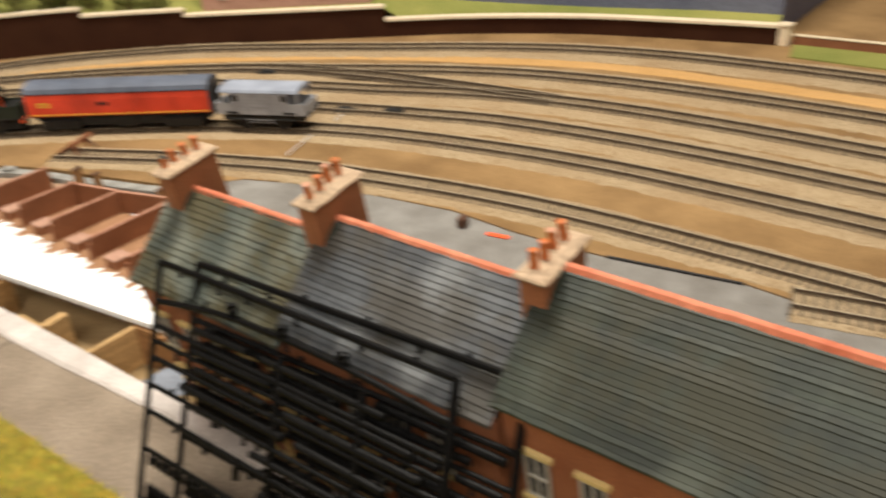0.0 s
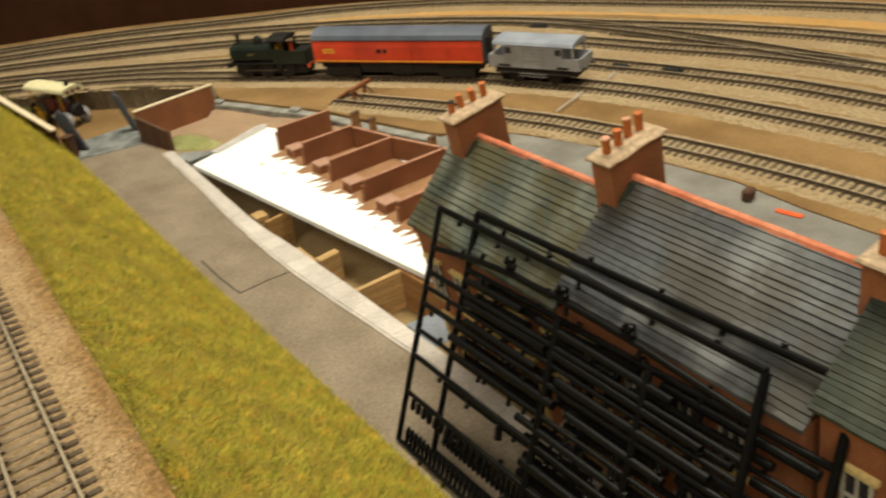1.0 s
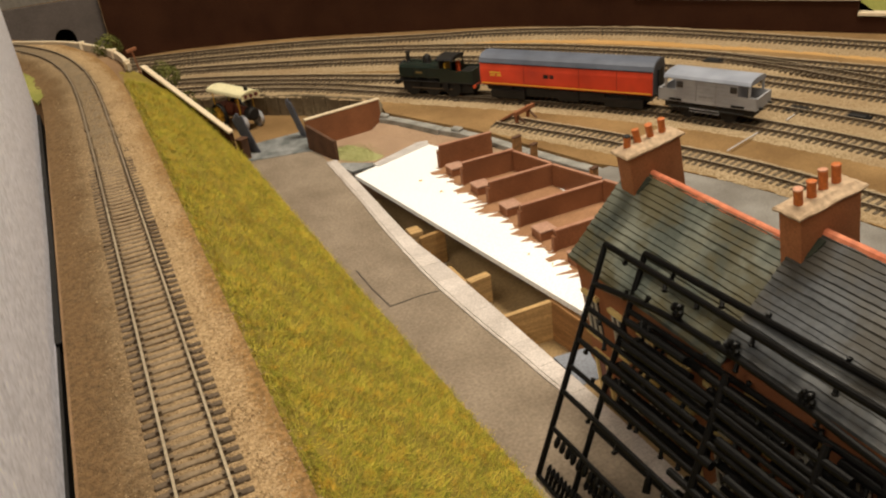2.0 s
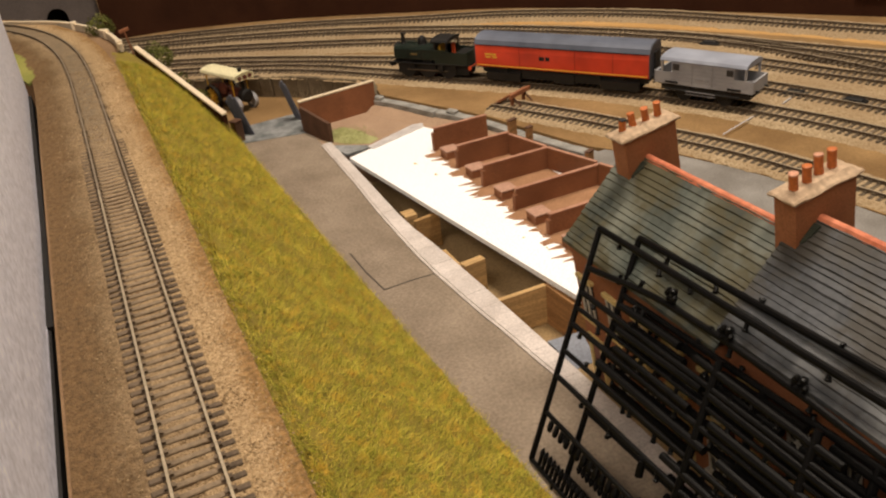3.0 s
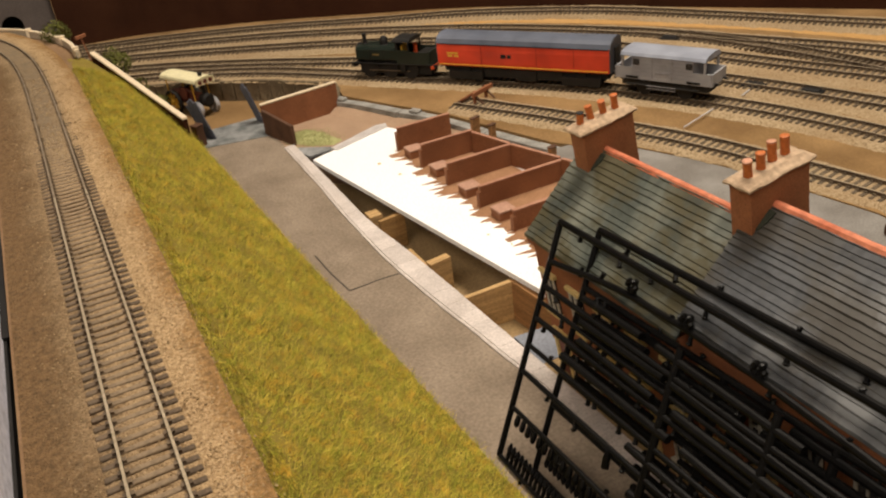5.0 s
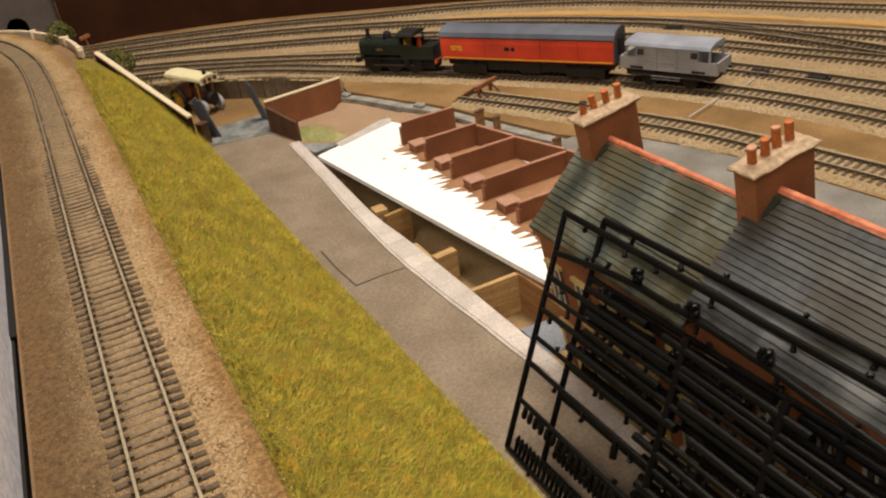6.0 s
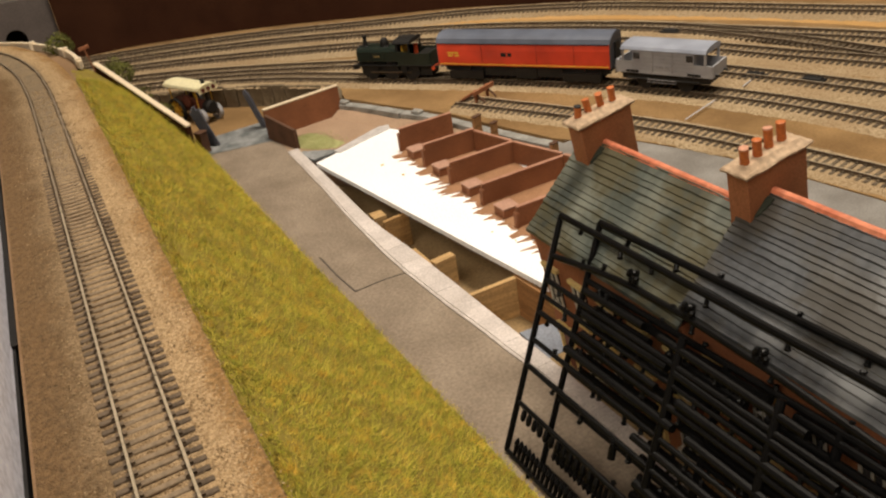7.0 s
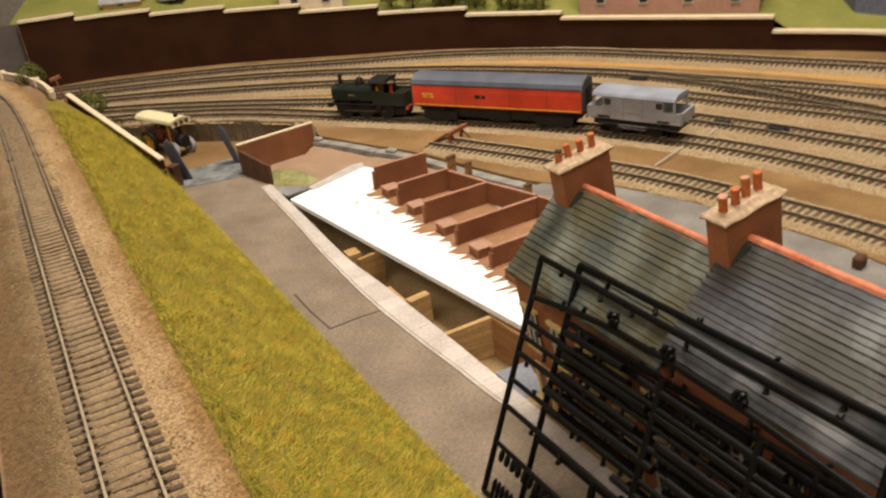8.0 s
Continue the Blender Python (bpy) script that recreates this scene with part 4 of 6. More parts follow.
WALLS = [(0.320, 0.300, -0.0606), (0.276, 0.2965, -0.0615), (0.233, 0.306, -0.0628), (0.186, 0.319, -0.0640), (0.142, 0.331, -0.0650)]


def yard_floor(y0, y1, x1, seed):
    """Brown floor of one yard, reaching out over the white board in points."""
    rng = random.Random(seed)
    pts, n = [], 13
    for k in range(n + 1):
        y = y0 + (y1 - y0) * (k + (rng.uniform(-0.35, 0.35) if 0 < k < n else 0)) / n
        reach = rng.choice((0.004, 0.006, 0.009, 0.012, 0.016)) if k % 2 else rng.uniform(0.000, 0.005)
        if k in (10, 11):
            reach = max(reach, rng.uniform(0.009, 0.014))
        pts.append((0.252 - reach, y + (0.0015 if k % 2 else 0)))
    solid("yard_floor", prism([*pts, (x1, y1), (x1, y0)], -0.0800, -0.0796), "yard_paint", "brown floor of a yard with a ragged pointed edge", "floor", "yard floors", "structure")


for k, (a, b) in enumerate(zip(WALLS, WALLS[1:])):
    yard_floor(b[0] + 0.001, a[0] - 0.001, min(a[1], b[1]), 20 + k)
yard_floor(0.104, 0.1405, 0.331, 31)


def yard_wall(y, x1, top):
    m = thing("yard_wall", "thin red brown brick wall between two back yards", "wall", "walls of the back yards")
    t = 0.0011
    bm = bmesh.new()
    box(bm, 0.2525, x1, y - t, y + t, -0.0796, top - 0.0006, 0.0)
    for v in bm.verts:
        v.co.y += 0.0006 * noise.noise((v.co.x * 50, y * 90, 0))
    part("wall_panel", bm, "brick", m)
    part("coping", boxes((0.2520, x1 + 0.0004, y - t - 0.0003, y + t + 0.0003, top - 0.0006, top + 0.0002)), "brick_edge", m)
    part("end_pier", boxes((0.2505, 0.2532, y - t - 0.0008, y + t + 0.0008, -0.0796, top - 0.004), bevel=0.0002), "brick", m)


for w in WALLS:
    yard_wall(*w)


def bunker(x, y):
    m = thing("coal_bunker", "small low brick coal bunker at the yard front", "bunker", "coal bunkers", at=pose(x, y, -0.0796))
    part("front_wall", boxes((0, 0.0016, -0.0075, 0.0045, 0, 0.0058), bevel=0.0002), "brick", m)
    part("side_wall", boxes((0.0017, 0.010, -0.0075, -0.0060, 0, 0.0052), bevel=0.0002), "brick", m)
    part("lid", boxes((-0.0004, 0.0125, -0.0080, 0.0050, 0.0060, 0.0070), bevel=0.0002), "bunker_top", m)


for y in (0.302, 0.257, 0.211, 0.165, 0.121):
    bunker(0.2508, y)
# back wall of the yards and its gateposts
BACK = [(0.2965, 0.276), (0.306, 0.233), (0.319, 0.186), (0.331, 0.142), (0.338, 0.10)]
for a, b in zip(BACK, BACK[1:]):
    m = thing("yard_back_wall", "red brown brick wall closing the back yards", "wall", "walls of the back yards")
    line = [Vector((a[0], a[1] - 0.0015, -0.0796)), Vector((b[0], b[1] + 0.0015, -0.0796))]
    part("wall_panel", sweep(line, [(-0.001, 0), (-0.001, 0.0165), (0.001, 0.0165), (0.001, 0)]), "brick", m)
    part("coping", sweep(line, [(-0.0013, 0.0165), (-0.0013, 0.0172), (0.0013, 0.0172), (0.0013, 0.0165)]), "brick_edge", m)
for x, y, w in ((0.3085, 0.291, 0.0085), (0.3110, 0.268, 0.0060), (0.3205, 0.199, 0.0070)):
    m = thing("gate_pier", "brown brick gate pier behind the yard wall", "pier", "gate piers", at=pose(x, y, -0.0796, 0, 0, 20))
    part("shaft", boxes((-w / 2, w / 2, -0.0016, 0.0016, 0, 0.0205), bevel=0.0003), "wood_dark", m)
    part("cap", boxes((-w / 2 - 0.0004, w / 2 + 0.0004, -0.002, 0.002, 0.0205, 0.0215), bevel=0.0003), "rust_dark", m)

# plot of ground with brick walls
solid("plot", prism([(0.176, 0.398), (0.2190, 0.352), (0.296, 0.292), (0.330, 0.205), (0.354, 0.205), (0.326, 0.300), (0.316, 0.336), (0.290, 0.400), (0.262, 0.466), (0.178, 0.455)], -0.12, -0.0832), "plot", "pinkish brown bare plot inside the brick walls", "ground", kind="structure")
bm = prism([(0.187, 0.408), (0.200, 0.390), (0.216, 0.378), (0.2265, 0.384), (0.2220, 0.398), (0.219, 0.414), (0.210, 0.432), (0.198, 0.430)], -0.0836, -0.0829)
solid("turf", bm, "turf", "pale green patch of turf on the bare plot", "turf", kind="structure")


def turf_fibres():
    rng = np.random.default_rng(9)
    n = 2600
    a, r = rng.uniform(0, 2 * math.pi, n), np.sqrt(rng.random(n))
    x, y = 0.2065 + 0.0185 * r * np.cos(a) + 0.004 * rng.normal(size=n) * (r > 0.8), 0.4070 + 0.0260 * r * np.sin(a) - 0.35 * 0.0165 * r * np.cos(a)
    h, w = rng.uniform(0.0003, 0.0009, n), rng.uniform(0, 2 * math.pi, n)
    z = np.full(n, -0.0830)
    p = np.stack([x - 0.0002 * np.sin(w), y + 0.0002 * np.cos(w), z], 1)
    q = np.stack([x + 0.0002 * np.sin(w), y - 0.0002 * np.cos(w), z], 1)
    t = np.stack([x + h * np.cos(w), y + h * np.sin(w), z + h + 0.0006], 1)
    me = bpy.data.meshes.new("turf_fibres")
    me.from_pydata(np.stack([p, q, t], 1).reshape(-1, 3).tolist(), [], np.arange(3 * n).reshape(-1, 3).tolist())
    me.materials.append(M["turf"])
    tagged(new("turf_fibres", me), "short pale green fibres scattered over the turf", "grass", kind="stuff")


turf_fibres()
solid("stone_slab", prism([(0.1885, 0.3900), (0.2135, 0.3700), (0.2145, 0.3660), (0.1900, 0.3640), (0.1835, 0.3850)], -0.0836, -0.0815), "blue_grey", "dark blue grey slab at the corner of the plot", "slab")


def capped_wall(name, label, a, b, h0, h1, base, thick=0.003, material="brick", cap="coping", over=0.0005, caph=0.0012):
    m = thing(name, label, "wall")
    a, b = Vector((*a, 0)), Vector((*b, 0))
    d = (b - a).normalized()
    r = Vector((d.y, -d.x, 0)) * thick / 2
    bm = bmesh.new()
    q = [bm.verts.new((p + o).to_2d().to_3d() + Vector((0, 0, z))) for p, h in ((a, h0), (b, h1)) for o in (r, -r) for z in (base, h)]
    for f in ((0, 1, 3, 2), (4, 6, 7, 5), (0, 4, 5, 1), (2, 3, 7, 6), (1, 5, 7, 3), (0, 2, 6, 4)):
        bm.faces.new([q[i] for i in f])
    part("wall_panel", bm, material, m)
    if cap:
        r = r * (1 + 2 * over / thick)
        e = d * over
        bm = bmesh.new()
        q = [bm.verts.new(p + o + Vector((0, 0, z))) for p, h in ((a - e, h0), (b + e, h1)) for o in (r, -r) for z in (h, h + caph)]
        for f in ((0, 1, 3, 2), (4, 6, 7, 5), (0, 4, 5, 1), (2, 3, 7, 6), (1, 5, 7, 3), (0, 2, 6, 4)):
            bm.faces.new([q[i] for i in f])
        part("coping", bm, cap, m, "cream coping stone")
    return m


capped_wall("plot_wall", "red brown brick wall with a cream coping", (0.1775, 0.450), (0.2530, 0.4600), -0.0565, -0.0560, -0.0840)
capped_wall("plot_side_wall", "dark brown brick wall beside the gateway", (0.1775, 0.4475), (0.1895, 0.402), -0.0600, -0.0655, -0.0840, cap=None, material="rust_dark")


def stone_wall(pts, top, base, width, label, material="grey_stone"):
    """A low wall of single stones with coping slabs."""
    m = thing("stone_wall", label, "wall", kind="structure")
    rng = random.Random(8)
    places = along(spline(pts, 0.003), 0.0260)
    for i, (p, d) in enumerate(places[:-1]):
        a = math.atan2(d.y, d.x)
        h = top + rng.uniform(-0.0005, 0.0004)
        at = Matrix.Translation((p.x, p.y, 0)) @ Matrix.Rotation(a + rng.uniform(-0.02, 0.02), 4, "Z")
        bm = boxes((0.0001, 0.0258, -width / 2, width / 2, base, h - 0.0022), bevel=0.0003)
        part("stone", bm, material, m, at=at)
        k = rng.uniform(0.0002, 0.0007)
        bm = boxes((0.0001, 0.0258, -width / 2 - k, width / 2 + k, h - 0.0022, h), bevel=0.0004)
        part("coping_stone", bm, material, m, at=at)


stone_wall([(0.2545, 0.461), (0.266, 0.438), (0.282, 0.399), (0.296, 0.372), (0.308, 0.338), (0.316, 0.304), (0.326, 0.274), (0.335, 0.241), (0.344, 0.212), (0.358, 0.150), (0.374, 0.08)], -0.0736, -0.0840, 0.0085, "low grey stone wall behind the yards")
solid("plot_edge", sweep(spline([(0.2545, 0.461, 0), (0.266, 0.438, 0), (0.282, 0.399, 0), (0.296, 0.372, 0), (0.308, 0.338, 0), (0.316, 0.304, 0), (0.326, 0.274, 0)], 0.003), [(0.0030, -0.0842), (0.0030, -0.0782), (0.0075, -0.0790), (0.0190, -0.0836)]), "plot", "earth banked up against the low grey wall", "ground", kind="structure", smooth=False)
for x, y in ((0.2945, 0.376), (0.2560, 0.4580)):
    solid("stone_block", boxes((-0.005, 0.005, -0.0035, 0.0035, -0.0738, -0.0708), bevel=0.0008), "grey_stone", "loose grey stone block on the low wall", "stone", "stone blocks", at=pose(x, y, 0, 0, 0, -65))

# ---------------------------------------------------------------- gateway, wing wall and parapet
RET = [(0.255, 0.463), (0.265, 0.505), (0.227, 0.556), (0.180, 0.607), (0.108, 0.660), (0.045, 0.707)]
m = thing("retaining_wall", "dark rough stone retaining wall below the running line", "wall", kind="structure")
rng = random.Random(12)
for p, d in along(spline(RET, 0.003), 0.0150):
    at = Matrix.Translation((p.x, p.y, 0)) @ Matrix.Rotation(math.atan2(d.y, d.x), 4, "Z")
    t = rng.uniform(0.0012, 0.0026)
    part("stone", boxes((0.0002, 0.0146, -0.002, 0.0010 + t, -0.094, -0.0695 + rng.uniform(-0.0012, 0.0006)), bevel=0.0006), "dark_stone", m, at=at)


def gate_leaf(x, y, h, turn, lean):
    m = thing("gate_leaf", "blue grey timber gate leaf standing open", "gate", "gate leaves", at=Matrix.Translation((x, y, ROAD - 0.001)) @ Matrix.Rotation(radians(-lean), 4, "Y") @ Matrix.Rotation(radians(turn), 4, "Z"))
    for k in range(4):
        part("board", boxes((-0.0009, 0.0009, -0.0064 + 0.0032 * k, -0.0034 + 0.0032 * k, 0, h - 0.0030 * abs(k - 1.2)), bevel=0.0003), "blue_grey_dark", m)
    for z in (0.25, 0.75):
        part("rail", boxes((0.0009, 0.0018, -0.0052, 0.0052, h * z - 0.0012, h * z + 0.0012), bevel=0.0002), "blue_grey_dark", m)


gate_leaf(0.1320, 0.474, 0.043, 40, 15)
gate_leaf(0.1830, 0.484, 0.043, 12, 15)
solid("brick_pier", boxes((-0.0042, 0.0042, -0.0036, 0.0036, 0, 0.0190), (-0.0048, 0.0048, -0.0042, 0.0042, 0.0190, 0.0202), bevel=0.0003), "rust_dark", "short brick pier at the foot of the wing wall", "pier", at=pose(0.1205, 0.462, ROAD, 0, 0, 30))
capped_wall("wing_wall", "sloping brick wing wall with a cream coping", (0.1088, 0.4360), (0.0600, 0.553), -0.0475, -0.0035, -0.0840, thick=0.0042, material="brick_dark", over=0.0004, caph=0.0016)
# parapet beside the bend
PAR = [(0.048, 0.558), (0.046, 0.595), (0.038, 0.640), (0.014, 0.702), (-0.012, 0.742), (-0.06, 0.79), (-0.13, 0.845)]
m = thing("parapet", "low cream parapet wall round the outside of the bend", "wall", kind="structure")
line = [p + Vector((0, 0, -0.006)) for p in spline(PAR, 0.004)]
part("wall_panel", sweep(line, [(-0.0013, 0), (-0.0013, 0.0060), (0.0013, 0.0060), (0.0013, 0)]), "cream_stone", m)
part("coping", sweep(line, [(-0.0019, 0.0060), (-0.0019, 0.0074), (0.0019, 0.0074), (0.0019, 0.0060)]), "coping", m)
for x, y in ((0.0475, 0.566), (0.041, 0.628), (0.0145, 0.700), (-0.060, 0.790)):
    part("pier", boxes((x - 0.0030, x + 0.0030, y - 0.0030, y + 0.0030, -0.006, 0.0032), bevel=0.0004), "coping", m)


def bush(x, y, z, r, seed, label):
    """A small shrub: stem and a crown of leaf clumps."""
    rng = np.random.default_rng(seed)
    m = thing("bush", label, "bush", "bushes", at=pose(x, y, z))
    bm = bmesh.new()
    tube(bm, (0, 0, -0.001), (0, 0, r * 0.8), r * 0.10, r * 0.05, 6)
    part("stem", bm, "rust_dark", m)
    n = 900
    d = rng.normal(size=(n, 3))
    d /= np.linalg.norm(d, axis=1)[:, None]
    rad = r * rng.uniform(0.45, 1.0, n) ** 0.5 * (1 + 0.25 * np.sin(d[:, 0] * 5 + seed) * np.cos(d[:, 1] * 4))
    c = d * rad[:, None] * (1, 1, 0.85) + (0, 0, r * 0.95)
    s = r * rng.uniform(0.05, 0.12, n)
    u = rng.normal(size=(n, 3))
    u /= np.linalg.norm(u, axis=1)[:, None]
    v = np.cross(u, d)
    pts = np.stack([c - u * s[:, None], c + v * s[:, None] * 0.7, c + u * s[:, None], c - v * s[:, None] * 0.7], 1).reshape(-1, 3)
    me = bpy.data.meshes.new("crown")
    me.from_pydata(pts.tolist(), [], np.arange(4 * n).reshape(-1, 4).tolist())
    me.materials.append(M["leaf"])
    ob = new("crown", me)
    ob.parent = m


bush(0.0385, 0.657, -0.0130, 0.0148, 1, "round green bush behind the parapet")
bush(0.077, 0.566, -0.034, 0.016, 2, "low green bush beyond the wing wall")
bush(0.100, 0.530, -0.066, 0.011, 3, "low green bush beyond the wing wall")
bush(0.088, 0.590, -0.070, 0.016, 4, "low green bush beyond the wing wall")
bm = bmesh.new()
box(bm, -0.0058, 0.0058, -0.0012, 0.0012, 0.0545, 0.0582, 0.0004)
box(bm, -0.0006, 0.0006, -0.0006, 0.0006, 0.0, 0.0545)
solid("signal_arm", bm, "rust", "small red brown sign on a post beyond the bush", "sign", at=pose(0.0690, 0.705, -0.0715, 0, -8, 15))

# ---------------------------------------------------------------- retaining wall at the back of the layout
wall_line = spline(WALL, 0.004)


def on_wall(x):
    for p, q in zip(wall_line, wall_line[1:]):
        if p.x <= x <= q.x:
            return p + (q - p) * ((x - p.x) / (q.x - p.x))
    return (wall_line[0] if x < wall_line[0].x else wall_line[-1]).copy()


m = thing("wall_back", "tall dark brick retaining wall with stepped cream coping", "wall", kind="structure")
x0 = 0.052
for k, (x1, y1, top) in enumerate(YAWS):
    seg = [on_wall(x0), *[p for p in wall_line if x0 + 0.0008 < p.x < x1 - 0.0008], on_wall(x1)]
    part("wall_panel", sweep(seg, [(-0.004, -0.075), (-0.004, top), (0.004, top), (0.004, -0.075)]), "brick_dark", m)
    part("coping", sweep(seg, [(-0.0062, top), (-0.0062, top + 0.0028), (0.0062, top + 0.0028), (0.0062, top)]), "coping", m, "cream coping stone")
    x0 = x1
m2 = thing("end_pier", "cream stone pier at the end of the retaining wall", "pier", at=pose(0.915, -0.055, GROUND))
part("shaft", boxes((-0.006, 0.006, -0.006, 0.006, 0, 0.020), bevel=0.0005), "coping", m2)
part("cap", boxes((-0.007, 0.007, -0.007, 0.007, 0.020, 0.0225), bevel=0.0005), "coping", m2)
capped_wall("low_wall", "low brown brick wall beyond the pier", (0.922, -0.062), (0.948, -0.55), -0.0625, -0.0625, -0.072, thick=0.004, material="brick")
solid("verge", prism([(0.872, -0.075), (0.915, -0.066), (0.943, -0.55), (0.868, -0.55)], -0.0715, -0.0700), "hill", "strip of green grass below the low wall", "grass", kind="structure")
# tunnel mouth on the bend
m = thing("tunnel_portal", "grey stone tunnel mouth with a dark arch", "tunnel", at=pose(-0.0015, 0.950, -0.0715, 0, 0, 2))
bm = bmesh.new()
outer = [(-0.34, 0), (-0.34, 0.088), (0.052, 0.084), (0.052, 0)]
arch = [(0.0130 * math.cos(a), 0.0375 + 0.0130 * math.sin(a)) for a in [math.pi * i / 12 for i in range(13)]]
arch = [(0.0130, 0.0), *arch, (-0.0130, 0.0)]
ring = [*outer, *arch]
lo, hi = [bm.verts.new((x, -0.004, z)) for x, z in ring], [bm.verts.new((x, 0.004, z)) for x, z in ring]
bm.faces.new(lo)
bm.faces.new(hi[::-1])
for i in range(len(ring)):
    j = (i + 1) % len(ring)
    bm.faces.new((lo[i], lo[j], hi[j], hi[i]))
part("portal_wall", bm, "tunnel_grey", m)
bm = bmesh.new()
prev = None
for x, z in arch:
    cur = [bm.verts.new((x, y, z)) for y in (0.004, 0.12)]
    if prev:
        bm.faces.new((prev[0], cur[0], cur[1], prev[1]))
    prev = cur
bm.faces.new([bm.verts.new((x, 0.12, z)) for x, z in arch])
part("bore", bm, "black", m)

# ---------------------------------------------------------------- scenery beyond the wall
bm = bmesh.new()
rows = []
for i in range(0, len(wall_line), 6):
    p = wall_line[i]
    top = next((t for x, y, t in YAWS if p.x <= x + 1e-6), -0.053)
    d = (wall_line[min(i + 1, len(wall_line) - 1)] - wall_line[max(i - 1, 0)]).normalized()
    out = Vector((-d.y, d.x, 0))
    row = []
    for k in range(16):
        s = 0.004 + 0.055 * k
        z = top - 0.002 + 0.30 * (1 - math.exp(-s * 0.45)) + 0.010 * noise.noise((p.x * 6, p.y * 6, k * 0.5)) * min(1, k / 5)
        q = p + out * s
        row.append(bm.verts.new((q.x, q.y, z)))
    rows.append(row)
for a, b in zip(rows, rows[1:]):
    for k in range(15):
        bm.faces.new((a[k], a[k + 1], b[k + 1], b[k]))
solid("hillside", bm, "hill", "green grassy hillside above the retaining wall", "hill", kind="structure", smooth=True)


def cottage(x, y, z, turn, w, d, h, wall, roof, label, windows=2):
    m = thing("cottage", label, "house", "buildings on the hillside", at=pose(x, y, z, 0, 0, turn))
    bm = bmesh.new()
    pts = [(-d / 2, 0), (-d / 2, h), (0, h + d * 0.42), (d / 2, h), (d / 2, 0)]
    a, b = [bm.verts.new((-w / 2, q, r)) for q, r in pts], [bm.verts.new((w / 2, q, r)) for q, r in pts]
    bm.faces.new(a)
    bm.faces.new(b[::-1])
    for i in range(5):
        j = (i + 1) % 5
        bm.faces.new((a[i], b[i], b[j], a[j]))
    part("wall", bm, wall, m)
    for s in (-1, 1):
        bm = bmesh.new()
        q = [(-w / 2 - 0.003, s * (d / 2 + 0.003), h - 0.002), (w / 2 + 0.003, s * (d / 2 + 0.003), h - 0.002), (w / 2 + 0.003, 0, h + d * 0.42 + 0.001), (-w / 2 - 0.003, 0, h + d * 0.42 + 0.001)]
        lo = [bm.verts.new(v) for v in q]
        hi = [bm.verts.new(Vector(v) + Vector((0, 0, 0.002))) for v in q]
        bm.faces.new(lo)
        bm.faces.new(hi)
        for i in range(4):
            j = (i + 1) % 4
            bm.faces.new((lo[i], lo[j], hi[j], hi[i]))
        part("roof", bm, roof, m)
    for k in range(windows):
        x = (k + 0.5) / windows * w - w / 2
        win = part("window", boxes((x - 0.006, x + 0.006, -d / 2 - 0.0012, -d / 2 + 0.001, h * 0.38, h * 0.78)), "window_white", m)
        part("pane", boxes((x - 0.0045, x + 0.0045, -d / 2 - 0.0018, -d / 2 - 0.0012, h * 0.42, h * 0.74)), "glass", win)
    part("chimney_stack", boxes((w * 0.3, w * 0.3 + 0.008, -0.005, 0.005, h, h + d * 0.42 + 0.014)), "brick", m)
    return m


cottage(0.404, 0.806, -0.020, -38, 0.085, 0.045, 0.040, "cream_stone", "slate_blue", "cream plastered cottage with a grey roof on the hillside")
cottage(0.250, 0.935, 0.012, -32, 0.030, 0.026, 0.014, "grey_paint", "roof_grey", "small pale grey shed on the hillside", 1)
cottage(0.185, 0.955, 0.010, -25, 0.050, 0.022, 0.008, "earth_orange", "grey_paint", "low ochre hut with a flat grey roof", 1)
cottage(0.7235, 0.483, -0.048, -54.9, 0.205, 0.050, 0.060, "brick_pink", "slate_blue", "long pink brick building above the retaining wall", 4)
for k, (x, y, z, r) in enumerate(((0.500, 0.712, -0.020, 0.020), (0.530, 0.688, -0.022, 0.023), (0.562, 0.660, -0.026, 0.020), (0.592, 0.626, -0.030, 0.022), (0.612, 0.598, -0.034, 0.019), (0.480, 0.735, -0.018, 0.016), (0.545, 0.690, -0.020, 0.030))):
    bush(x, y, z, r, 40 + k, "dark green tree clump behind the retaining wall")
solid("blue_tarpaulin", prism([(0.850, 0.330), (0.893, 0.190), (0.934, 0.040), (0.950, -0.040), (1.35, -0.04), (1.3, 0.6), (0.98, 0.5)], -0.070, 0.030), "blue_cloth", "dull blue grey cover lying beyond the hillside", "cover")
# ---------------------------------------------------------------- the row of houses
RIDGE_X, EAVE_X, FALL = 0.2195, 0.1840, 1.03


